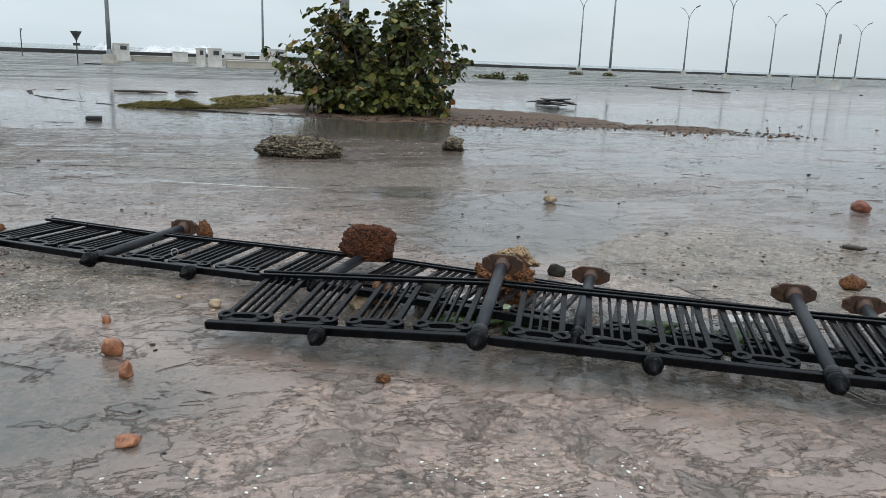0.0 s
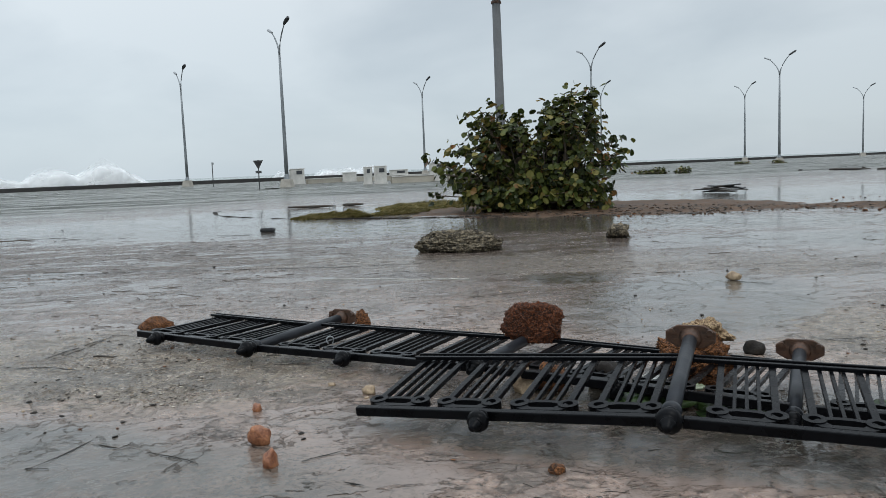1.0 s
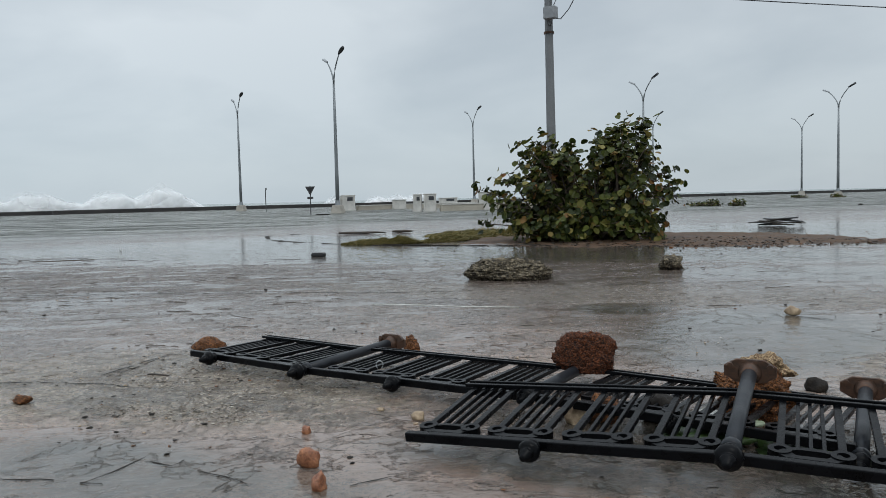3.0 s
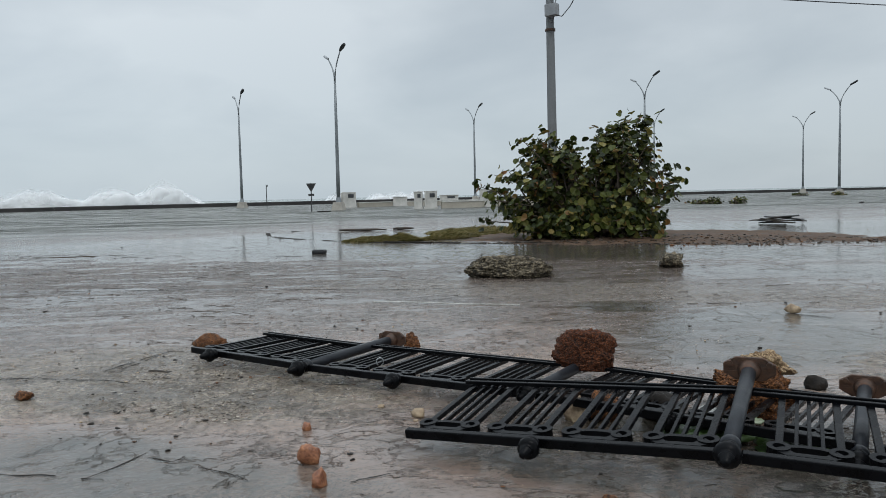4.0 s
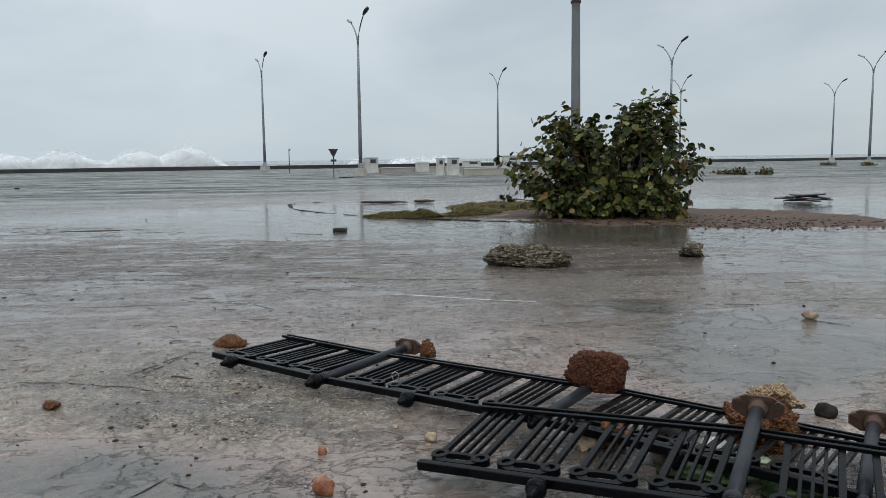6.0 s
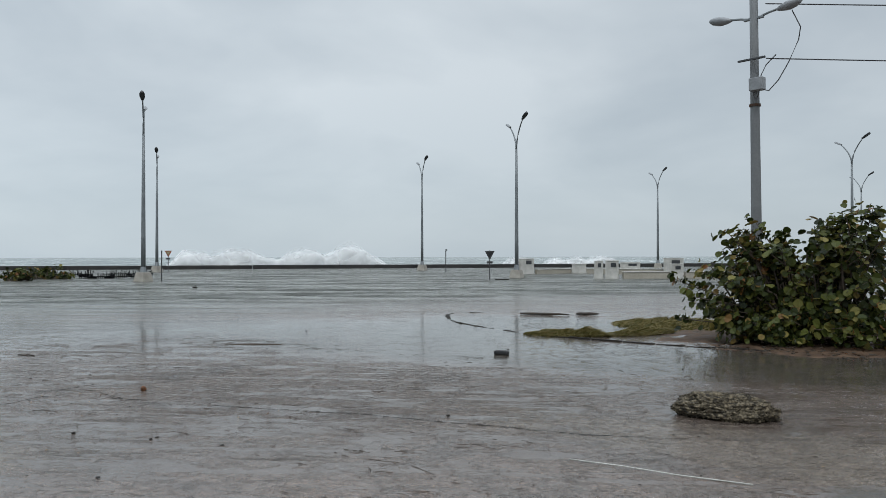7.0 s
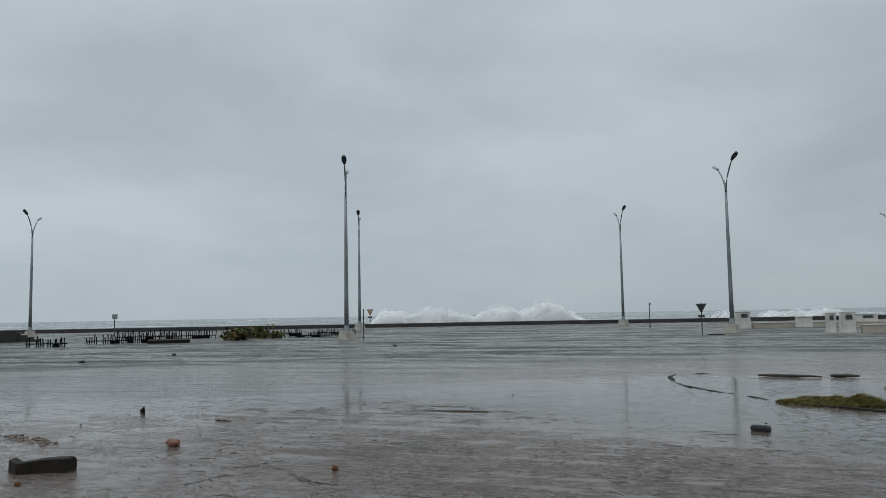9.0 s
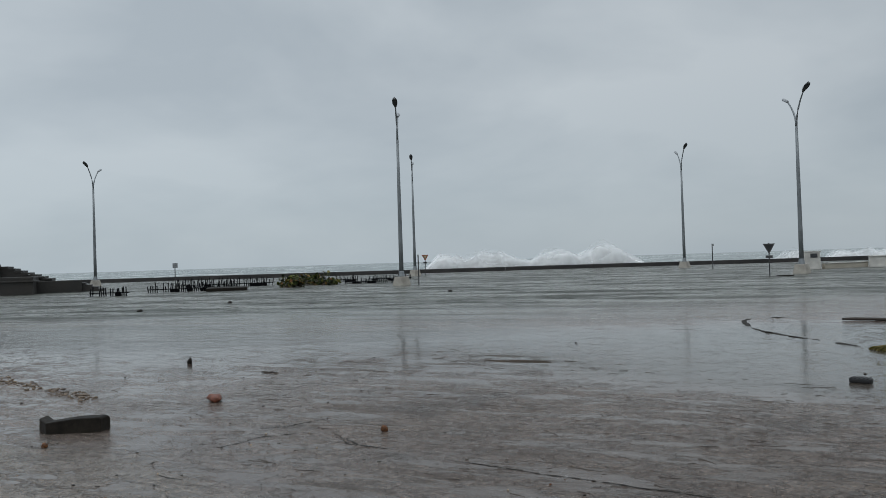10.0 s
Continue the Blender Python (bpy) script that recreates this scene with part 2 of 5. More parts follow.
def ground_material():
    """Wet concrete and asphalt with silt, slabs, a film of water and pools. The attribute pool is the depth of standing water, silt the sand on top."""
    m, n, l, b = material("wet_concrete_ground", 0.3)
    co = n.new("ShaderNodeTexCoord").outputs["Object"]
    att = n.new("ShaderNodeAttribute")
    att.attribute_name = "pool"
    pool = att.outputs["Fac"]
    att2 = n.new("ShaderNodeAttribute")
    att2.attribute_name = "silt"
    silt = att2.outputs["Fac"]
    att4 = n.new("ShaderNodeAttribute")
    att4.attribute_name = "asphalt"
    asphalt = att4.outputs["Fac"]
    att5 = n.new("ShaderNodeAttribute")
    att5.attribute_name = "washed"
    washed = att5.outputs["Fac"]
    att3 = n.new("ShaderNodeAttribute")
    att3.attribute_name = "flood"
    flood = att3.outputs["Fac"]
    wide, mid = noise_node(n, l, 0.35, 5, 0.6, co, 0.6), noise_node(n, l, 1.3, 7, 0.66, co, 0.7)
    streak_at = n.new("ShaderNodeMapping")
    streak_at.vector_type = "TEXTURE"
    streak_at.inputs["Rotation"].default_value, streak_at.inputs["Scale"].default_value = (0, 0, radians(30)), (2.6, 0.5, 1)
    l.new(co, streak_at.inputs[0])
    streak = noise_node(n, l, 1.7, 9, 0.72, streak_at.outputs[0], 0.5)
    asphalt = math_node(n, l, "MULTIPLY", asphalt, range_node(n, l, streak, 0.4, 0.5, 0.7, 1))
    fine, grit = noise_node(n, l, 11, 6, 0.58, co, 0.5), noise_node(n, l, 85, 3, 0.6, co)
    tone = math_node(n, l, "ADD", math_node(n, l, "MULTIPLY", wide, 0.45), math_node(n, l, "MULTIPLY", mid, 0.55))
    col = ramp_node(n, l, tone, [(0.39, (0.125, 0.1, 0.086)), (0.5, (0.27, 0.188, 0.148)), (0.61, (0.41, 0.29, 0.222))])
    col = mix_node(n, l, range_node(n, l, math_node(n, l, "ADD", silt, math_node(n, l, "MULTIPLY", mid, 0.7)), 0.6, 1.05, 0, 0.7), col, (0.29, 0.222, 0.17))
    col = mix_node(n, l, range_node(n, l, fine, 0.5, 0.66, 0, 0.5), col, (0.085, 0.078, 0.068))
    col = mix_node(n, l, math_node(n, l, "MULTIPLY", washed, range_node(n, l, wide, 0.42, 0.6, 0.4, 0.8)), col, (0.085, 0.064, 0.053))
    tar = ramp_node(n, l, mid, [(0.38, (0.045, 0.035, 0.03)), (0.62, (0.125, 0.096, 0.08))])
    col = mix_node(n, l, math_node(n, l, "MULTIPLY", asphalt, range_node(n, l, wide, 0.3, 0.6, 0.95, 0.6)), col, tar)
    stones = n.new("ShaderNodeTexVoronoi")
    stones.inputs["Scale"].default_value = 62
    l.new(co, stones.inputs["Vector"])
    tone_of = n.new("ShaderNodeSeparateColor")
    l.new(stones.outputs["Color"], tone_of.inputs[0])
    ragged = math_node(n, l, "ADD", math_node(n, l, "MULTIPLY", silt, 0.55), math_node(n, l, "ADD", math_node(n, l, "MULTIPLY", mid, 0.9), math_node(n, l, "MULTIPLY", fine, 0.5)))
    gravel = math_node(n, l, "MULTIPLY", math_node(n, l, "MULTIPLY", range_node(n, l, ragged, 1.02, 1.1, 0, 1), range_node(n, l, silt, 0.2, 0.6, 0, 1)), math_node(n, l, "SUBTRACT", 1.0, math_node(n, l, "MULTIPLY", washed, 0.6)))
    gravel_col = ramp_node(n, l, tone_of.outputs[0], [(0.0, (0.07, 0.056, 0.042)), (0.5, (0.20, 0.16, 0.118)), (0.88, (0.32, 0.26, 0.19)), (1.0, (0.5, 0.44, 0.36))])
    col = mix_node(n, l, math_node(n, l, "MULTIPLY", gravel, 0.8), col, gravel_col)
    speck = math_node(n, l, "MULTIPLY", range_node(n, l, grit, 0.63, 0.68, 0, 0.55), range_node(n, l, mid, 0.5, 0.62, 0.1, 1))
    col = mix_node(n, l, speck, col, (0.5, 0.45, 0.4))
    cells = n.new("ShaderNodeTexVoronoi")
    cells.feature = "DISTANCE_TO_EDGE"
    cells.inputs["Scale"].default_value = 0.8
    warp = n.new("ShaderNodeVectorMath")
    warp.operation = "MULTIPLY_ADD"
    tint = n.new("ShaderNodeTexNoise")
    tint.inputs["Scale"].default_value, tint.inputs["Detail"].default_value = 2.6, 5
    l.new(co, tint.inputs["Vector"])
    l.new(tint.outputs["Color"], warp.inputs[0])
    warp.inputs[1].default_value = (0.9, 0.9, 0)
    l.new(co, warp.inputs[2])
    l.new(warp.outputs[0], cells.inputs["Vector"])
    hair = math_node(n, l, "MULTIPLY", range_node(n, l, cells.outputs["Distance"], 0.004, 0.012, 1, 0), range_node(n, l, mid, 0.54, 0.64, 0, 0.12))
    col = mix_node(n, l, hair, col, (0.02, 0.017, 0.014))
    thin_at = n.new("ShaderNodeMapping")
    thin_at.vector_type = "TEXTURE"
    thin_at.inputs["Rotation"].default_value, thin_at.inputs["Scale"].default_value = (0, 0, radians(26)), (1.6, 0.28, 1)
    l.new(co, thin_at.inputs[0])
    thin = noise_node(n, l, 3.1, 7, 0.68, thin_at.outputs[0], 0.6)
    scar = math_node(n, l, "MAXIMUM", range_node(n, l, streak, 0.555, 0.60, 0, 0.9), range_node(n, l, thin, 0.57, 0.61, 0, 1))
    line = range_node(n, l, math_node(n, l, "ABSOLUTE", math_node(n, l, "SUBTRACT", thin, 0.5), 0.0), 0.005, 0.024, 1, 0)
    line = math_node(n, l, "MULTIPLY", math_node(n, l, "MULTIPLY", line, washed), range_node(n, l, fine, 0.46, 0.56, 0, 0.8))
    scar = math_node(n, l, "MAXIMUM", scar, line)
    scar = math_node(n, l, "MULTIPLY", scar, math_node(n, l, "MULTIPLY", range_node(n, l, wide, 0.4, 0.58, 0.2, 1), range_node(n, l, washed, 0, 1, 0.18, 1.0)))
    col = mix_node(n, l, math_node(n, l, "MULTIPLY", scar, 0.75), col, (0.05, 0.043, 0.038))
    # hollows where the thin crust of the paving has come away, with sharp edges
    worn = noise_node(n, l, 1.9, 9, 0.6, co, 0.35)
    hollow = math_node(n, l, "MULTIPLY", range_node(n, l, worn, 0.53, 0.55, 0, 1), range_node(n, l, washed, 0, 1, 1.0, 0.3))
    rim = math_node(n, l, "MULTIPLY", range_node(n, l, math_node(n, l, "ABSOLUTE", math_node(n, l, "SUBTRACT", worn, 0.54), 0.0), 0.001, 0.005, 1, 0), math_node(n, l, "MULTIPLY", range_node(n, l, fine, 0.46, 0.56, 0, 0.8), range_node(n, l, silt, 0.0, 0.5, 0.15, 1)))
    chip = noise_node(n, l, 6.5, 8, 0.66, co, 0.9)
    col = mix_node(n, l, math_node(n, l, "MULTIPLY", hollow, 0.5), col, (0.085, 0.07, 0.056))
    col = mix_node(n, l, rim, col, (0.03, 0.025, 0.02))
    # depth of the water over the mottled ground
    depth = math_node(n, l, "ADD", pool, math_node(n, l, "MULTIPLY", math_node(n, l, "SUBTRACT", mid, 0.5), 1.6))
    depth = math_node(n, l, "SUBTRACT", depth, math_node(n, l, "MULTIPLY", math_node(n, l, "SUBTRACT", streak, 0.47), 2.2))
    depth = math_node(n, l, "ADD", depth, math_node(n, l, "MULTIPLY", math_node(n, l, "SUBTRACT", fine, 0.5), 0.5))
    depth = math_node(n, l, "SUBTRACT", depth, math_node(n, l, "MULTIPLY", gravel, 0.35))
    depth = math_node(n, l, "ADD", depth, math_node(n, l, "MULTIPLY", washed, 0.11))
    wet = range_node(n, l, depth, 0.375, 0.425, 0, 1)
    # pitted crust between the films of water
    crust = noise_node(n, l, 42, 5, 0.7, co, 0.3)
    pit = math_node(n, l, "MULTIPLY", range_node(n, l, crust, 0.53, 0.6, 0, 1), range_node(n, l, mid, 0.4, 0.56, 0.2, 0.85))
    col = mix_node(n, l, pit, col, (0.05, 0.043, 0.036))
    pale = math_node(n, l, "MULTIPLY", range_node(n, l, crust, 0.44, 0.36, 0, 1), range_node(n, l, streak, 0.42, 0.56, 0.1, 0.6))
    col = mix_node(n, l, pale, col, (0.44, 0.34, 0.27))
    shallow = mix_node(n, l, washed, (0.19, 0.14, 0.115), (0.1, 0.078, 0.066))
    deep = mix_node(n, l, range_node(n, l, pool, 0.5, 0.85, 0, 1), shallow, (0.042, 0.042, 0.034))
    deep = mix_node(n, l, math_node(n, l, "MULTIPLY", asphalt, 0.8), deep, (0.06, 0.048, 0.041))
    col = mix_node(n, l, math_node(n, l, "MULTIPLY", wet, range_node(n, l, fine, 0.35, 0.6, 0.9, 0.6)), col, deep)
    rip = n.new("ShaderNodeMapping")
    rip.vector_type = "TEXTURE"
    rip.inputs["Rotation"].default_value, rip.inputs["Scale"].default_value = (0, 0, radians(36)), (2.4, 0.6, 1)
    l.new(co, rip.inputs[0])
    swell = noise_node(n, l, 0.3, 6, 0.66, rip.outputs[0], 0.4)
    # shaded ripple faces and pale glints of the flood, painted into its colour
    ripple_shade_col = ramp_node(n, l, swell, [(0.42, (0.06, 0.068, 0.058)), (0.5, (0.115, 0.122, 0.105)), (0.58, (0.20, 0.205, 0.18))])
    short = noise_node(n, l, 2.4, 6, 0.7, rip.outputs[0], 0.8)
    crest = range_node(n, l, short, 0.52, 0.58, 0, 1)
    ripple_shade_col = mix_node(n, l, math_node(n, l, "MULTIPLY", crest, 0.85), ripple_shade_col, (0.035, 0.038, 0.032))
    ripple_shade_col = mix_node(n, l, range_node(n, l, short, 0.38, 0.32, 0, 0.7), ripple_shade_col, (0.5, 0.51, 0.48))
    col = mix_node(n, l, math_node(n, l, "MULTIPLY", flood, 0.9), col, ripple_shade_col)
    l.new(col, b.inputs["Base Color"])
    damp = math_node(n, l, "ADD", math_node(n, l, "ADD", range_node(n, l, fine, 0.35, 0.65, 0.2, 0.42), math_node(n, l, "MULTIPLY", washed, -0.16)), math_node(n, l, "MULTIPLY", math_node(n, l, "ADD", scar, asphalt), 0.12))
    rough = n.new("ShaderNodeMix")
    l.new(wet, rough.inputs[0])
    l.new(damp, rough.inputs[2])
    rough.inputs[3].default_value = 0.06
    rough2 = n.new("ShaderNodeMix")
    l.new(flood, rough2.inputs[0])
    l.new(rough.outputs[0], rough2.inputs[2])
    l.new(range_node(n, l, swell, 0.4, 0.6, 0.42, 0.2), rough2.inputs[3])
    l.new(rough2.outputs[0], b.inputs["Roughness"])
    # ridges and grit that stand out of the film of water are matt
    crumb = range_node(n, l, fine, 0.53, 0.6, 0, 1)
    matt = math_node(n, l, "MAXIMUM", math_node(n, l, "MULTIPLY", scar, 0.75), math_node(n, l, "MULTIPLY", math_node(n, l, "MAXIMUM", crumb, rim), math_node(n, l, "ADD", 0.25, math_node(n, l, "MULTIPLY", gravel, 0.4))))
    matt = math_node(n, l, "MULTIPLY", matt, math_node(n, l, "SUBTRACT", 1.0, flood))
    trough = math_node(n, l, "MULTIPLY", math_node(n, l, "MAXIMUM", crest, range_node(n, l, swell, 0.44, 0.5, 0.8, 0.15)), flood)
    gloss = math_node(n, l, "SUBTRACT", 1.0, math_node(n, l, "MAXIMUM", matt, trough))
    l.new(math_node(n, l, "MULTIPLY", gloss, math_node(n, l, "SUBTRACT", range_node(n, l, asphalt, 0, 0.9, 1.0, 0.1), math_node(n, l, "MULTIPLY", math_node(n, l, "MAXIMUM", flood, math_node(n, l, "MULTIPLY", range_node(n, l, pool, 0.5, 0.85, 0, 0.7), washed)), 0.4))), b.inputs["Specular IOR Level"])
    # relief: rough ground where dry, faint ripples on pools, chop on the flood
    dry = math_node(n, l, "SUBTRACT", 1.0, math_node(n, l, "MULTIPLY", wet, 0.85))
    relief = math_node(n, l, "ADD", math_node(n, l, "ADD", math_node(n, l, "MULTIPLY", fine, 0.7), math_node(n, l, "MULTIPLY", crust, 0.45)), math_node(n, l, "MULTIPLY", grit, 0.25))
    relief = math_node(n, l, "SUBTRACT", relief, math_node(n, l, "MULTIPLY", math_node(n, l, "MULTIPLY", stones.outputs["Distance"], gravel), 0.35))
    h1 = math_node(n, l, "MULTIPLY", relief, math_node(n, l, "MULTIPLY", math_node(n, l, "MULTIPLY", dry, range_node(n, l, washed, 0, 1, 1.1, 0.45)), range_node(n, l, gravel, 0, 1, 0.012, 0.028)))
    h1 = math_node(n, l, "SUBTRACT", h1, math_node(n, l, "MULTIPLY", hollow, 0.012))
    h1 = math_node(n, l, "ADD", h1, math_node(n, l, "MULTIPLY", math_node(n, l, "MULTIPLY", range_node(n, l, chip, 0.5, 0.56, 0, 1), dry), 0.006))
    ripple = noise_node(n, l, 8.0, 3, 0.6, rip.outputs[0], 0.4)
    h2 = math_node(n, l, "MULTIPLY", ripple, math_node(n, l, "ADD", math_node(n, l, "MULTIPLY", wet, math_node(n, l, "SUBTRACT", 0.003, math_node(n, l, "MULTIPLY", washed, 0.0018))), math_node(n, l, "MULTIPLY", flood, 0.06)))
    chop = noise_node(n, l, 1.1, 4, 0.6, rip.outputs[0], 0.5)
    h3 = math_node(n, l, "MULTIPLY", math_node(n, l, "ADD", chop, math_node(n, l, "MULTIPLY", swell, 3.0)), math_node(n, l, "MULTIPLY", flood, 0.26))
    bump_node(n, l, math_node(n, l, "ADD", math_node(n, l, "ADD", h1, h2), h3), 1.0, 1.0, b)
    return m


M["ground"] = ground_material()


def sea_material():
    m, n, l, b = material("storm_sea", 0.2)
    co = n.new("ShaderNodeTexCoord").outputs["Object"]
    a, c = noise_node(n, l, 0.05, 5, 0.6, co, 0.5), noise_node(n, l, 0.6, 5, 0.6, co, 0.4)
    col = ramp_node(n, l, a, [(0.4, (0.13, 0.16, 0.155)), (0.6, (0.24, 0.28, 0.27))])
    foam = range_node(n, l, math_node(n, l, "ADD", math_node(n, l, "MULTIPLY", a, 0.6), math_node(n, l, "MULTIPLY", c, 0.4)), 0.56, 0.64, 0, 0.9)
    l.new(mix_node(n, l, foam, col, (0.75, 0.78, 0.77)), b.inputs["Base Color"])
    l.new(range_node(n, l, foam, 0, 1, 0.25, 0.9), b.inputs["Roughness"])
    bump_node(n, l, c, 1.0, 0.5, b)
    return m


M["sea"] = sea_material()


# ---- mesh helpers ----
def mesh_ob(name, bm, mat, parent=None, smooth=True):
    me = bpy.data.meshes.new(name)
    bm.normal_update()
    bm.to_mesh(me)
    bm.free()
    me.materials.append(mat)
    if smooth:
        me.shade_smooth()
    ob = new(name, me)
    ob.parent = parent
    return ob


def part(name, bm, mat, parent, label="", smooth=False):
    ob = mesh_ob(name, bm, mat, parent, smooth)
    if label:
        ob["label"] = label
    return ob


def again(ob, m, parent=None):
    """One more piece on the same mesh, at the pose m."""
    o = ob.copy()
    scene.collection.objects.link(o)
    o.parent = parent or ob.parent
    o.matrix_basis = m
    return o


def thing(name, m, label, category, group="", kind=""):
    ob = new(name)
    ob.matrix_basis = m
    return tagged(ob, label, category, group, kind)


def add_box(bm, size, at=(0, 0, 0), bevel=0.0, turn=None):
    m = Matrix.Translation(at) @ (turn or Matrix()) @ Matrix.Diagonal((*size, 1))
    r = bmesh.ops.create_cube(bm, size=1.0, matrix=m)
    if bevel:
        edges = list({e for v in r["verts"] for e in v.link_edges})
        bmesh.ops.bevel(bm, geom=edges, offset=bevel, segments=2, affect="EDGES", profile=0.6)
    return bm


def box(size, at=(0, 0, 0), bevel=0.0, turn=None):
    return add_box(bmesh.new(), size, at, bevel, turn)


def add_tube(bm, points, radii, seg=10, caps=True):
    """A round bar along points."""
    pts = [Vector(p) for p in points]
    rings = []
    for k, p in enumerate(pts):
        d = (pts[min(k + 1, len(pts) - 1)] - pts[max(k - 1, 0)]).normalized()
        side = d.cross(Vector((0, 0, 1)) if abs(d.z) < 0.9 else Vector((1, 0, 0))).normalized()
        up = side.cross(d)
        r = radii[k] if isinstance(radii, (list, tuple)) else radii
        rings.append([bm.verts.new(p + r * (math.cos(a) * side + math.sin(a) * up)) for a in [2 * math.pi * j / seg for j in range(seg)]])
    for a, b in zip(rings, rings[1:]):
        for j in range(seg):
            bm.faces.new((a[j], a[(j + 1) % seg], b[(j + 1) % seg], b[j]))
    if caps:
        bm.faces.new(rings[0][::-1])
        bm.faces.new(rings[-1])
    return bm


def tube(points, radii, seg=10):
    bm = add_tube(bmesh.new(), points, radii, seg)
    bmesh.ops.recalc_face_normals(bm, faces=bm.faces)
    return bm


def add_prism(bm, outline, z0, z1, hole=None):
    """A plate from an outline in x and y, with an optional matching hole outline."""
    lo, hi = [[bm.verts.new((x, y, z)) for x, y in outline] for z in (z0, z1)]
    n = len(outline)
    for j in range(n):
        bm.faces.new((lo[j], lo[(j + 1) % n], hi[(j + 1) % n], hi[j]))
    if hole is None:
        bm.faces.new(lo[::-1])
        bm.faces.new(hi)
    else:
        l2, h2 = [[bm.verts.new((x, y, z)) for x, y in hole] for z in (z0, z1)]
        for j in range(n):
            k = (j + 1) % n
            bm.faces.new((l2[k], l2[j], h2[j], h2[k]))
            bm.faces.new((hi[j], hi[k], h2[k], h2[j]))
            bm.faces.new((lo[k], lo[j], l2[j], l2[k]))
    return bm


def circle(r, n=16, cx=0.0, cy=0.0):
    return [(cx + r * math.cos(2 * math.pi * j / n), cy + r * math.sin(2 * math.pi * j / n)) for j in range(n)]


def rock_mesh(size, seed, rough=0.25, freq=1.6, sub=3, cut=0.62, grain=0.05):
    """A broken stone: a ball pushed about at three scales, with some flattened faces and a flat underside."""
    bm = bmesh.new()
    bmesh.ops.create_icosphere(bm, subdivisions=sub, radius=1.0)
    off = Vector((seed * 3.7, seed * 1.9, seed * 5.3))
    rng = random.Random(seed)
    cuts = [(Vector((rng.gauss(0, 1), rng.gauss(0, 1), rng.gauss(0, 1))).normalized(), rng.uniform(cut, cut + 0.23)) for _ in range(7)]
    for v in bm.verts:
        p = v.co.copy()
        for d, far in cuts:
            over = p.dot(d) - far
            if over > 0:
                p -= d * over * 0.85
        k = 1 + rough * noise.noise(p * freq + off) + 0.5 * rough * noise.noise(p * freq * 2.7 + off) + grain * (noise.noise(p * 8 + off) + 0.6 * noise.noise(p * 21 + off))
        p *= k
        if p.z < -0.55:
            p.z = -0.55 + 0.1 * (p.z + 0.55)
        v.co = Vector((p.x * size[0] / 2, p.y * size[1] / 2, (p.z + 0.55) * size[2] / 1.5))
    return bm


def rock(name, size, at, mat, label, seed, turn=0.0, category="rock", sub=3, rough=0.25, freq=1.6, group="", tilt=(0, 0), grain=0.05, smooth=True, cut=0.62):
    ob = mesh_ob(name, rock_mesh(size, seed, rough, freq, sub, cut, grain), mat, None, smooth)
    ob.matrix_basis = pose(*at, tilt[0], tilt[1], turn)
    return tagged(ob, label, category, group)


# ---- ground ----
ROW = Vector((0.65, 0.76, 0)).normalized()
SEAWARD = Vector((-ROW.y, ROW.x, 0))
WALL_AT = Vector((-68, 46, 0)) + SEAWARD * 14


def to_sea(x, y):
    """How far a place lies beyond the sea wall."""
    return (x - WALL_AT.x) * SEAWARD.x + (y - WALL_AT.y) * SEAWARD.y


def rise(x, y):
    """The ground climbs a little towards the sea wall."""
    return 0.2 * min(1.0, max(0.0, (to_sea(x, y) + 48) / 44))


def spread(fine0, fine1, step, low, high, grow):
    c = list(np.arange(fine0, fine1, step))
    s = step
    while c[-1] < high:
        s *= grow
        c.append(c[-1] + s)
    s = step
    while c[0] > low:
        s *= grow
        c.insert(0, c[0] - s)
    return np.array(c)


def blob(x, y, cx, cy, rx, ry, turn=0.0, soft=0.5):
    """1 inside an ellipse, falling to 0 outside it."""
    c, s = math.cos(radians(turn)), math.sin(radians(turn))
    u, v = ((x - cx) * c + (y - cy) * s) / rx, (-(x - cx) * s + (y - cy) * c) / ry
    r = np.sqrt(u * u + v * v)
    return np.clip((1 + soft - r) / (2 * soft), 0, 1)


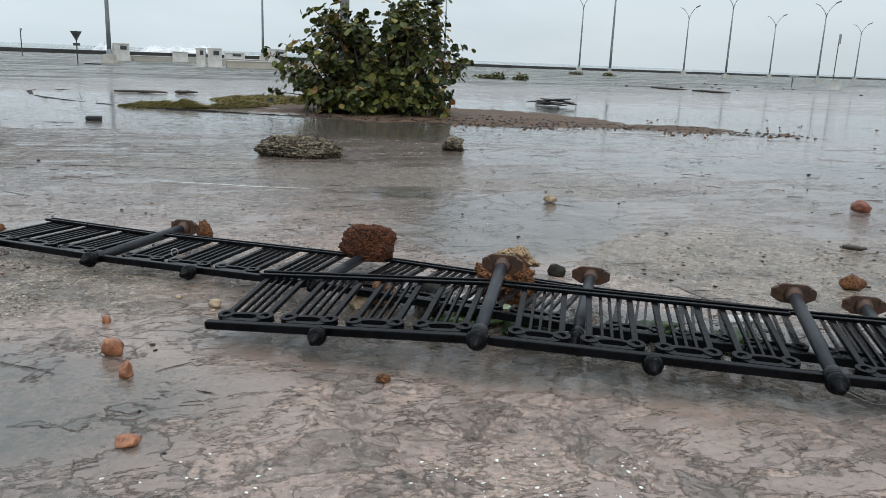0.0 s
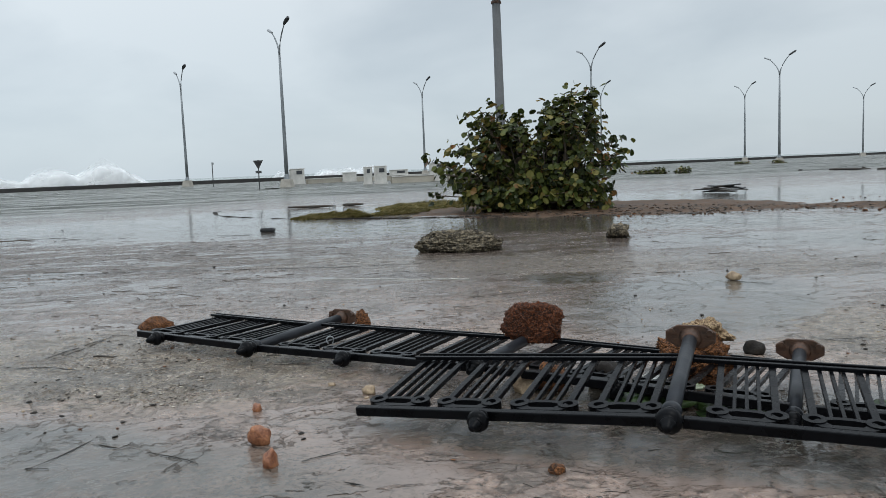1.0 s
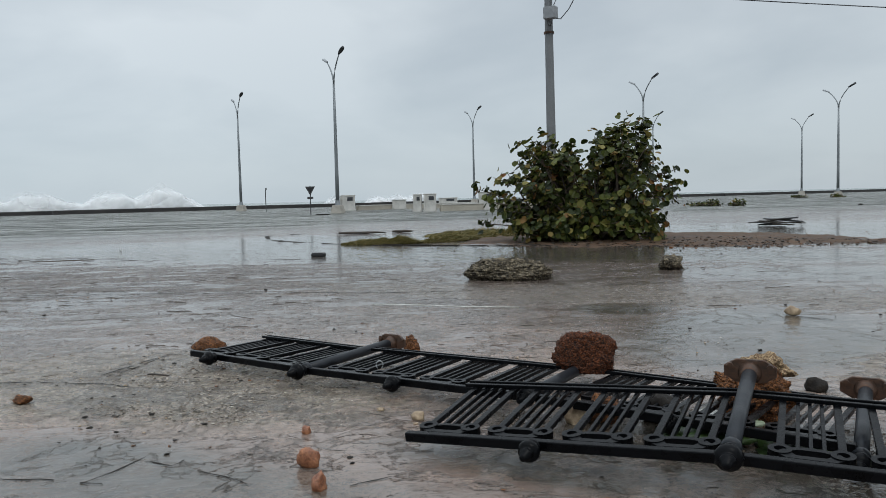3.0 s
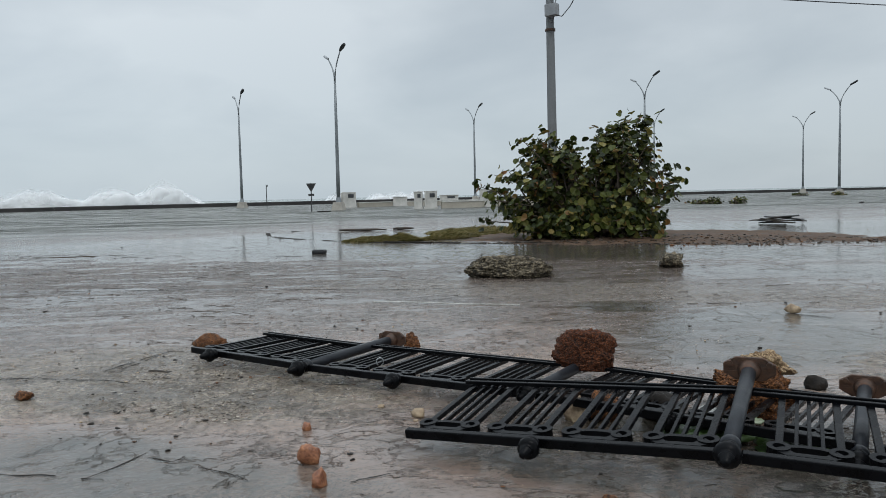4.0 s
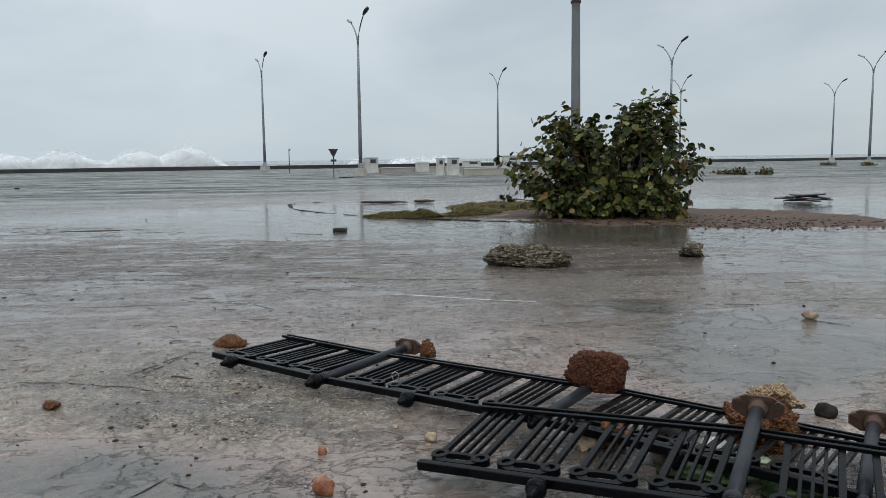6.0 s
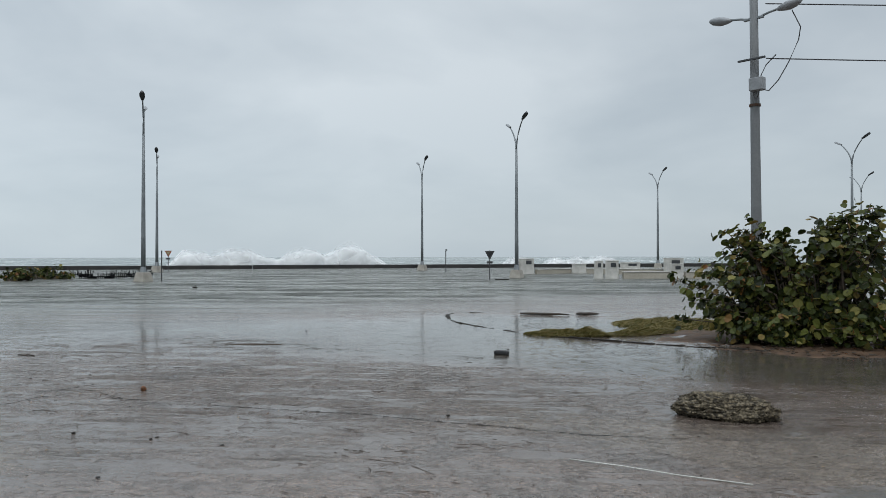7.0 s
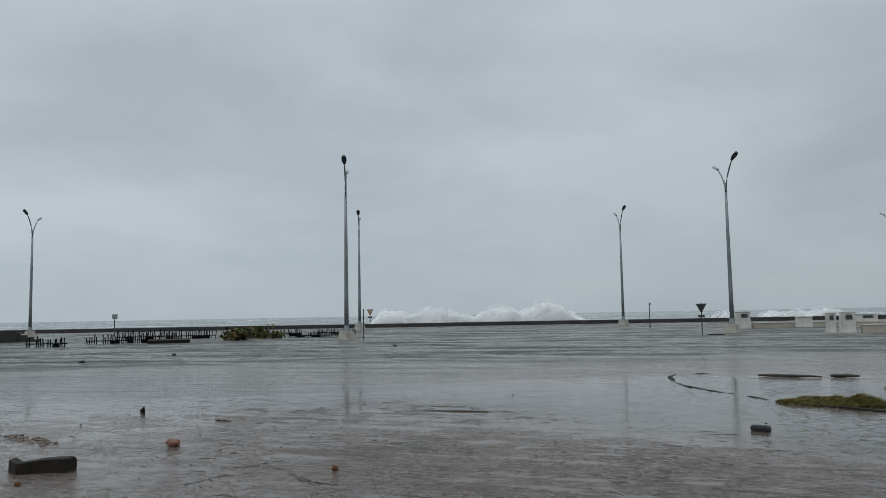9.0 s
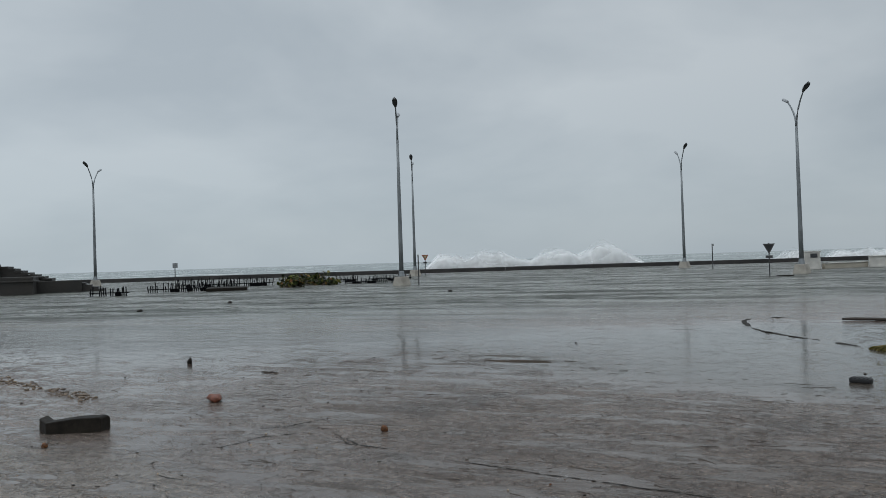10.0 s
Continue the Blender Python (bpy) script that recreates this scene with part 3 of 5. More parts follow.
def build_ground():
    xs, ys = spread(-4.6, 3.2, 0.045, -3500, 3500, 1.06), spread(1.2, 6.6, 0.045, -3500, 3500, 1.06)
    X, Y = np.meshgrid(xs, ys)
    sea = (X - WALL_AT.x) * SEAWARD.x + (Y - WALL_AT.y) * SEAWARD.y
    near = np.exp(-((X + 0.5) ** 2 + (Y - 3) ** 2) / 60)
    Z = np.array([noise.noise((x * 0.9, y * 0.9, 0)) * 0.010 + noise.noise((x * 3.1, y * 3.1, 4)) * 0.006 + noise.noise((x * 8, y * 8, 7)) * 0.0035 for x, y in zip(X.ravel(), Y.ravel())]).reshape(X.shape) * near
    Z = Z + 0.2 * np.clip((sea + 48) / 44, 0, 1)
    Z = np.where(sea > 0.3, -4.0, Z)
    pool = 0.325 + 0.075 * np.maximum(blob(X, Y, -9, 10, 6.2, 4.5, 15, 0.4), blob(X, Y, 5, 9.5, 4.5, 3.5, 0, 0.4)) - 0.08 * blob(X, Y, -11, 8.8, 6.5, 2.6, 5, 0.5)
    for p in POOLS:
        pool = np.maximum(pool, 0.29 + 0.66 * blob(X, Y, *p))
    for p in DRY:
        pool = pool - 0.14 * blob(X, Y, *p)
    silt = np.zeros(X.shape)
    for p in SILT:
        silt = np.maximum(silt, blob(X, Y, *p))
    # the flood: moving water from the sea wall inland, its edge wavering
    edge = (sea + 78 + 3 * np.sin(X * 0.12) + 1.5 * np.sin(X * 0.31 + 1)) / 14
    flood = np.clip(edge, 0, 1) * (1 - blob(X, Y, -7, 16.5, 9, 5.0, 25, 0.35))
    nx, ny = len(xs), len(ys)
    me = bpy.data.meshes.new("ground")
    idx = np.arange(nx * ny).reshape(ny, nx)
    faces = np.stack([idx[:-1, :-1], idx[:-1, 1:], idx[1:, 1:], idx[1:, :-1]], -1).reshape(-1, 4)
    me.from_pydata(np.stack([X, Y, Z], -1).reshape(-1, 3).tolist(), [], faces.tolist())
    asphalt = np.maximum(blob(X, Y, -13.0, 9.5, 4.3, 2.6, 22, 0.6) * 0.85, blob(X, Y, -7.6, 8.0, 5.4, 3.0, 10, 0.55))
    asphalt = np.maximum(asphalt, blob(X, Y, -0.2, 7.75, 2.2, 0.4, 5, 0.5) * 0.6)
    # the open ground beyond the railing, combed by the run of the water
    washed = np.clip((np.hypot(X - 0.2, Y - 0.5) - 4.2) / 3.0, 0, 1)
    for key, field in (("asphalt", asphalt), ("washed", washed), ("pool", pool), ("silt", silt), ("flood", flood)):
        me.attributes.new(key, "FLOAT", "POINT").data.foreach_set("value", field.ravel().astype(np.float32))
    me.materials.append(M["ground"])
    me.shade_smooth()
    tagged(new("ground", me), "wet grey-brown concrete esplanade with pools of flood water", "ground", kind="structure")


# ellipses of the plan: centre, radii, turn, softness
POOLS = [(-22, 7.5, 7, 3.5, 20, 0.6), (-27, 14, 9, 4, 30, 0.6), (0.45, 3.5, 1.6, 0.38, -2, 0.35), (0.6, 3.0, 1.9, 0.27, -1, 0.3), (-1.6, 2.2, 0.9, 0.5, 10, 0.5), (0.1, 5.9, 0.9, 1.35, -6, 0.35), (-1.0, 6.9, 0.4, 0.3, 0, 0.4), (-6, 12.3, 9, 1.3, 8, 0.4), (0.5, 13.0, 5, 1.1, 0, 0.4), (-3.0, 13.9, 4.2, 1.2, 0, 0.35), (3.5, 10.5, 4, 1.0, 5, 0.5), (-9.5, 16.5, 3.5, 3.0, 10, 0.4),
         (5, 20, 9, 5, 0, 0.5), (-2.3, 2.2, 0.9, 0.55, 10, 0.5), (-9.5, 12.5, 4, 2, 20, 0.4), (-14, 13, 6, 2.5, 30, 0.5), (-2.2, 2.45, 0.7, 0.35, 0, 0.5)]
DRY = [(0.4, 8.0, 2.4, 0.35, 8, 0.5), (-2.5, 7.6, 2.0, 0.5, 8, 0.5), (-9.5, 7.6, 4.0, 1.2, 25, 0.6), (-2.8, 3.7, 1.4, 0.6, 0, 0.5), (1.8, 5.0, 1.3, 0.8, 0, 0.5), (-8.7, 6.2, 1.6, 0.5, 20, 0.5)]
SILT = [(-2.9, 3.7, 1.6, 0.9, 0, 0.5), (1.9, 5.2, 1.6, 1.2, 0, 0.5), (-9, 3.6, 2.5, 1.2, 10, 0.5), (-1.5, 7.9, 4, 1.0, 0, 0.6)]
build_ground()


def build_sea():
    us, vs = np.linspace(-500, 700, 170), np.concatenate([np.linspace(1.0, 60, 50), np.geomspace(64, 2800, 40)])
    verts = []
    for v in vs:
        for u in us:
            p = WALL_AT + ROW * u * (1 + v / 300) + SEAWARD * v
            h = 0.55 * noise.noise((p.x * 0.05, p.y * 0.05, 2)) + 0.25 * noise.noise((p.x * 0.17, p.y * 0.17, 5))
            crest = math.sin(v / 7.5 + 1.5 * noise.noise((u * 0.02, v * 0.02, 9)))
            verts.append((p.x, p.y, -0.75 + h + 0.4 * max(0, crest) ** 3))
    n = len(us)
    faces = [(j * n + i, j * n + i + 1, (j + 1) * n + i + 1, (j + 1) * n + i) for j in range(len(vs) - 1) for i in range(n - 1)]
    me = bpy.data.meshes.new("water")
    me.from_pydata(verts, [], faces)
    me.materials.append(M["sea"])
    me.shade_smooth()
    tagged(new("water", me), "grey-green stormy sea with white crests", "sea", kind="structure")


build_sea()


def build_seawall():
    root = thing("wall_sea", Matrix.LocRotScale(WALL_AT, Euler((0, 0, math.atan2(ROW.y, ROW.x))), None), "long low dark concrete sea wall along the shore", "sea wall", kind="structure")
    body = None
    for k in range(-14, 32):
        bm = box((19.98, 0.7, 1.5), (0, 0, 0), 0.04)
        if body is None:
            body = part("wall_section", bm, M["seawall"], root)
            body.matrix_basis = pose(k * 20, 0, -0.12)
        else:
            bm.free()
            again(body, pose(k * 20, 0.02 * (k % 3), -0.12 + 0.015 * (k % 2)))


build_seawall()


# ---- cast-iron railing ----
PITCH, RAIL_Y, UNIT = 1.32, 0.60, 0.29
IRON_PANEL = "black cast-iron railing panel lying flat on wet concrete"


def ring_piece():
    return add_prism(bmesh.new(), circle(0.037, 16), -0.014, 0.014, circle(0.019, 16))


def link_piece():
    """The bone-shaped link between two rings, open in the middle."""
    outer = [(-0.066, -0.022), (-0.03, -0.03), (0.03, -0.03), (0.066, -0.022), (0.108, 0.024), (0.07, 0.058), (-0.07, 0.058), (-0.108, 0.024)]
    inner = [(-0.053, -0.002), (-0.028, -0.010), (0.028, -0.010), (0.053, -0.002), (0.056, 0.018), (0.044, 0.034), (-0.044, 0.034), (-0.056, 0.018)]
    return add_prism(bmesh.new(), outer, -0.011, 0.011, inner)


def finial_piece():
    """Collar, ball and blunt tip, along y."""
    prof = [(0.0, 0.024), (0.006, 0.030), (0.014, 0.030), (0.018, 0.024), (0.024, 0.025), (0.030, 0.036), (0.044, 0.041), (0.058, 0.037), (0.064, 0.028), (0.068, 0.021), (0.074, 0.024), (0.080, 0.024), (0.084, 0.018), (0.106, 0.013), (0.110, 0.006)]
    return tube([(0, y, 0) for y, _ in prof], [r for _, r in prof], 14)


def railing_frame(top_left, top_right, down):
    """The pose of a panel from its top rail's two ends and the way down from the top rail."""
    a, b = Vector(top_left), Vector(top_right)
    x = (b - a).normalized()
    y = -Vector(down)
    y = (y - x * y.dot(x)).normalized()
    z = x.cross(y)
    m = Matrix((x, y, z)).transposed().to_4x4()
    m.translation = a - y * RAIL_Y
    return m


PIECES = {}


def railing_panel(m, units=(0, 1, 2, 3), label=IRON_PANEL, finial=True, start=0.03, mid=PITCH / 2, fin_at=PITCH / 2):
    root = thing("iron_railing", m, label, "railing", "fallen railing")
    centres = [mid + (u - 1.5) * UNIT for u in units]
    lo, hi = (start if min(units) == 0 else centres[0] - 0.15), (PITCH - 0.03 if max(units) == 3 else centres[-1] + 0.15)
    part("top_rail", box((hi - lo, 0.032, 0.036), ((lo + hi) / 2, RAIL_Y, 0), 0.005), M["iron"], root)
    part("bottom_rail", box((hi - lo, 0.018, 0.016), ((lo + hi) / 2, 0.048, -0.016), 0.003), M["iron"], root)
    part("foot_rail", box((hi - lo, 0.013, 0.013), ((lo + hi) / 2, 0.004, -0.016), 0.003), M["iron"], root)
    for c in centres:
        for key, spots in (("wide_bar", (-0.09, 0.09)), ("thin_bar", (-0.039, 0.0, 0.039)), ("ring", (-0.09, 0.09)), ("ring_link", (0.0,))):
            for s in spots:
                at = pose(c + s, {"ring": 0.51, "ring_link": 0.51, "wide_bar": 0.24}.get(key, 0.243), 0)
                if key in PIECES:
                    again(PIECES[key], at, root)
                    continue
                bm = {"wide_bar": lambda: box((0.025, 0.475, 0.02), bevel=0.003), "thin_bar": lambda: box((0.0125, 0.482, 0.017), bevel=0.002),
                      "ring": ring_piece, "ring_link": link_piece}[key]()
                PIECES[key] = part(key, bm, M["iron"], root)
                PIECES[key].matrix_basis = at
        if "rail_stub" in PIECES:
            again(PIECES["rail_stub"], pose(c, RAIL_Y - 0.03, 0), root)
        else:
            PIECES["rail_stub"] = part("rail_stub", box((0.13, 0.034, 0.018), bevel=0.004), M["iron"], root)
            PIECES["rail_stub"].matrix_basis = pose(c, RAIL_Y - 0.03, 0)
    if finial:
        at = pose(fin_at, RAIL_Y + 0.015, 0)
        if "finial" in PIECES:
            again(PIECES["finial"], at, root)
        else:
            PIECES["finial"] = part("finial", finial_piece(), M["iron"], root, smooth=True)
            PIECES["finial"].matrix_basis = at
    return root


def railing_post(foot, tip, label="slate-grey iron railing post with rusted base plate"):
    """A round post lying between the middle of its base plate and that of its finial."""
    a, b = Vector(foot), Vector(tip)
    y = (b - a).normalized()
    x = y.cross(Vector((0, 0, 1))).normalized()
    m = Matrix((x, y, x.cross(y))).transposed().to_4x4()
    m.translation = a
    end = (b - a).length - 0.045
    root = thing("railing_post", m, label, "railing post", "fallen railing")
    part("shaft", tube([(0, 0, 0), (0, 0.2, 0), (0, 0.5, 0), (0, end, 0)], [0.029, 0.028, 0.027, 0.026], 18), M["post"], root, smooth=True)
    part("collar", tube([(0, end - 0.045, 0), (0, end - 0.039, 0), (0, end - 0.015, 0), (0, end - 0.009, 0)], [0.027, 0.033, 0.033, 0.027], 18), M["post"], root, smooth=True)
    fin = part("finial", finial_piece(), M["iron"], root, "black ball finial", True)
    fin.matrix_basis = pose(0, end, 0) @ Matrix.Diagonal((1.08, 1.08, 1.08, 1))
    plate = add_prism(bmesh.new(), [(-0.115, -0.04), (-0.06, -0.095), (0.06, -0.095), (0.115, -0.04), (0.115, 0.04), (0.06, 0.095), (-0.06, 0.095), (-0.115, 0.04)], -0.007, 0.007)
    for v in plate.verts:
        v.co = Vector((v.co.x, v.co.z, v.co.y))
    bmesh.ops.recalc_face_normals(plate, faces=plate.faces)
    bmesh.ops.bevel(plate, geom=list(plate.edges), offset=0.003, segments=1, affect="EDGES")
    p = part("base_plate", plate, M["rust"], root, "rusted eight-sided base plate")
    p.matrix_basis = pose(0, 0, 0.005) @ Matrix.Diagonal((0.86, 1, 0.5, 1))
    part("foot_collar", tube([(0, 0.005, 0), (0, 0.025, 0), (0, 0.05, 0)], [0.046, 0.038, 0.029], 14), M["rust"], root, "rusted foot collar", True)
    part("anchor_bolt", tube([(0.0, 0, 0), (0.0, -0.05, 0.004)], 0.02, 8), M["rust"], root)
    for sx, sz in ((-0.075, 0.045), (0.075, 0.045)):
        part("bolt_head", tube([(sx, 0.004, sz * 0.6), (sx, 0.02, sz * 0.6)], 0.013, 6), M["rust"], root)
    return root


def along(p, degrees, rise, length=PITCH):
    """A place further along the top rail."""
    return (p[0] + length * math.cos(radians(degrees)), p[1] + length * math.sin(radians(degrees)), p[2] + rise)


# back run
b1 = (-2.125, 3.82, 0.075)
b0 = along(b1, -13.0 + 180, 0.0)
b2 = along(b1, -9, 0.005)
b3 = along(b2, -15, 0.0)
b4 = along(b3, -8, 0.0)
mb0, mb1 = railing_frame(b0, b1, (0.18, 0.98, -0.01)), railing_frame(b1, b2, (0.16, 0.98, 0.0))
mb2, mb3 = railing_frame(b2, b3, (0.1, 0.99, 0.005)), railing_frame(b3, b4, (0.12, 0.99, 0.005))
railing_panel(mb0, (1, 2, 3), "short broken end of a black cast-iron railing panel lying flat", fin_at=0.6)
railing_panel(mb1, fin_at=0.61)
railing_panel(mb2)
railing_panel(mb3)
railing_post((-2.0, 4.61, 0.085), (-2.13, 3.76, 0.08))
railing_post((-0.70, 4.42, 0.09), (-0.83, 3.57, 0.09))
railing_post((0.53, 4.05, 0.11), (0.43, 3.2, 0.05))
railing_post((1.83, 3.86, 0.11), (1.72, 3.0, 0.05))
# front run, lying on top of the back one
f1 = (0.045, 2.9, 0.13)
f0 = tuple(Vector(f1) + (Vector((-1.13, 2.985, 0.062)) - Vector(f1)).normalized() * PITCH)
f2 = (1.36, 2.86, 0.105)
f3 = along(f2, -3, 0.0)
mf1 = railing_frame(f0, f1, (0.06, 0.48, 0.052))
mf2 = railing_frame(f1, f2, (0.05, 0.49, 0.048))
mf3 = railing_frame(f2, f3, (0.03, 0.49, 0.048))
for m, start, mid in ((mf1, 0.14, 0.715), (mf2, 0.03, 0.66), (mf3, 0.03, 0.66)):
    railing_panel(m, label="black cast-iron railing panel lying across another panel", start=start, mid=mid)
railing_post((0.08, 3.64, 0.245), (0.04, 2.78, 0.17))
railing_post((1.43, 3.65, 0.2), (1.345, 2.78, 0.12))

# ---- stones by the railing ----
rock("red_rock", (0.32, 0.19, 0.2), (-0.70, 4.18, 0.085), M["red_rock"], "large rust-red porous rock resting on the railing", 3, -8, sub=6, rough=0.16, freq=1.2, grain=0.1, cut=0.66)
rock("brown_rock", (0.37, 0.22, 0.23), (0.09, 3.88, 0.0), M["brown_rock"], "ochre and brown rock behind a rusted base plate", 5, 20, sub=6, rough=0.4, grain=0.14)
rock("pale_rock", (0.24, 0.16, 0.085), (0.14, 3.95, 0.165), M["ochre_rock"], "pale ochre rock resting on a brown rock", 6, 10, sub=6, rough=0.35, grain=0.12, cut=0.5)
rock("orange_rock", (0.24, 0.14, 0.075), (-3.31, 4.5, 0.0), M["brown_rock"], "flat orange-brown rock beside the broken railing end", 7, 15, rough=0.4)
rock("orange_stone", (0.085, 0.07, 0.08), (-1.40, 2.72, 0.0), M["orange_rock"], "orange brick-coloured stone in a puddle", 8, 30)
rock("red_stone", (0.06, 0.05, 0.06), (-1.24, 2.53, 0.0), M["orange_rock"], "small red stone in a puddle", 9, 70)
rock("red_stone", (0.045, 0.04, 0.035), (-1.63, 3.06, 0.0), M["orange_rock"], "small red stone on sandy concrete", 10, 10)
rock("brown_stone", (0.13, 0.08, 0.045), (-3.28, 3.05, 0.0), M["brown_rock"], "small flat brown stone on wet concrete", 11, 0)
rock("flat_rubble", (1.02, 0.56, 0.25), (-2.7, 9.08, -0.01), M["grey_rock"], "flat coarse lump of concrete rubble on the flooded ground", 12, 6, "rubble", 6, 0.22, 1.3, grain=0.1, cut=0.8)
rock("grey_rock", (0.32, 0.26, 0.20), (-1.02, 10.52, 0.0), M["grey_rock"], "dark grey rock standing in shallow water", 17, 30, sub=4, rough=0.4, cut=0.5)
rock("pale_stone", (0.12, 0.09, 0.07), (0.31, 6.92, 0.0), M["pale_rock"], "small pale stone at a puddle", 14)
rock("red_stone", (0.20, 0.14, 0.10), (3.12, 7.43, 0.0), M["brick"], "red stone on wet ground", 15)

# ---- light poles ----
ARM = radians(-36.5)


def arm_points(side, reach, top):
    return [(side * reach * (s ** 1.7), 0, 9.4 + (top - 9.4) * (s ** 0.85)) for s in (0, 0.15, 0.3, 0.5, 0.7, 0.85, 1.0)]


def lamp_head():
    bm = bmesh.new()
    prof = [(-0.05, 0.07), (0.05, 0.10), (0.3, 0.16), (0.62, 0.17), (0.8, 0.11), (0.84, 0.05)]
    rings = []
    for x, w in prof:
        rings.append([bm.verts.new((x, y * w, z)) for y, z in ((-1, 0), (-0.9, 0.06), (-0.45, 0.11), (0.45, 0.11), (0.9, 0.06), (1, 0), (0.7, -0.035), (-0.7, -0.035))])
    for a, b in zip(rings, rings[1:]):
        for j in range(8):
            bm.faces.new((a[j], a[(j + 1) % 8], b[(j + 1) % 8], b[j]))
    bm.faces.new(rings[0][::-1])
    bm.faces.new(rings[-1])
    bmesh.ops.recalc_face_normals(bm, faces=bm.faces)
    return bm


def light_pole(x, y):
    root = thing("street_lamp", pose(x, y, rise(x, y), 0, 0, math.degrees(ARM)), "tall grey steel street lamp with two curved arms", "street lamp", "lamps along the shore road")
    part("plinth", tube([(0, 0, -0.1), (0, 0, 0.05), (0, 0, 0.55), (0, 0, 0.6)], [0.62, 0.6, 0.46, 0.42], 4), M["plinth"], root, "concrete plinth")
    part("base_collar", tube([(0, 0, 0.6), (0, 0, 0.64), (0, 0, 0.9), (0, 0, 0.95)], [0.22, 0.2, 0.17, 0.15], 12), M["steel"], root, smooth=True)
    part("pole", tube([(0, 0, 0.6), (0, 0, 3), (0, 0, 6.5), (0, 0, 9.5)], [0.15, 0.135, 0.11, 0.08], 12), M["steel"], root, smooth=True)
    for side, reach, top, mat, size in ((1, 1.15, 11.5, "lamp_dark", 1.0), (-1, 1.15, 11.25, "lamp_grey", 0.9)):
        pts = arm_points(side, reach, top)
        arm = part("arm", tube(pts, [0.07, 0.065, 0.06, 0.055, 0.05, 0.045, 0.04], 8), M["steel"], root, smooth=True)
        head = part("lamp_head", lamp_head(), M[mat], arm, "dark lamp housing" if side > 0 else "grey lamp housing")
        head.matrix_basis = Matrix.Translation(pts[-1]) @ pose(0, 0, 0, 0, 0, 0 if side > 0 else 180) @ pose(0, 0, 0, 0, -24, 0) @ Matrix.Diagonal((size, size, size, 1))
    return root


first_lamp = light_pole(-45.35, 30.66)
for x, y in ((-29.5, 50.95), (-10.9, 76.1), (6.8, 93.97), (24.7, 118.3), (40.6, 129.4), (-83.65, 20.3), (-67.32, 46.63), (-50.2, 66.76), (-33.9, 91.9), (-14.9, 112.2), (4.45, 129.7), (23.5, 147.9), (42.1, 162.8), (63.7, 179.6)):
    copy_thing(first_lamp, pose(x, y, rise(x, y), 0, 0, math.degrees(ARM)))


# ---- sea-grape bush on its island ----
def bed_height(x, y):
    """Height of the raised soil bed; below the ground outside of its ragged edge."""
    u = 1.2 - math.hypot((x + 2.2) / 3.3, (y - 17.3) / 2.1)
    w = 0.75 - math.hypot((x - 2.0) / 3.2, (y - 16.5) / 0.8)
    h = max(u, w * 0.48) + 0.30 * noise.noise((x * 0.8, y * 1.2, 3)) + 0.14 * noise.noise((x * 3, y * 3, 8))
    return max(-0.06, min(0.06, 0.13 * h) + 0.02 * noise.noise((x * 5, y * 5, 1)) + 0.008 * noise.noise((x * 14, y * 14, 1)))


def island():
    """The raised bed of sandy soil, with a ragged edge."""
    xs, ys = np.linspace(-7.2, 5.2, 190), np.linspace(13.2, 20.2, 110)
    verts = [(x, y, bed_height(x, y)) for y in ys for x in xs]
    n = len(xs)
    faces = []
    for j in range(len(ys) - 1):
        for i in range(n - 1):
            f = (j * n + i, j * n + i + 1, (j + 1) * n + i + 1, (j + 1) * n + i)
            if max(verts[k][2] for k in f) > -0.02:
                faces.append(f)
    me = bpy.data.meshes.new("soil_bed")
    me.from_pydata(verts, [], faces)
    me.materials.append(M["soil"])
    me.shade_smooth()
    tagged(new("soil_bed", me), "low bed of wet sandy brown soil round the bush", "soil bed", kind="structure")


island()


def leaf_mesh(seed):
    """A round sea-grape leaf, cupped along its midrib."""
    bm = bmesh.new()
    rng = random.Random(seed)
    mid = [bm.verts.new((0, y, 0.0)) for y in (-0.075, -0.03, 0.03, 0.078)]
    sides = []
    for s in (-1, 1):
        sides.append([bm.verts.new((s * w, y, 0.02 + rng.uniform(-0.006, 0.008))) for y, w in ((-0.06, 0.042), (-0.015, 0.08), (0.035, 0.076), (0.068, 0.036))])
    for s, side in zip((-1, 1), sides):
        quads = [(mid[0], side[0], side[1], mid[1]), (mid[1], side[1], side[2], mid[2]), (mid[2], side[2], side[3], mid[3])]
        for q in quads:
            bm.faces.new(q if s < 0 else q[::-1])
    return bm


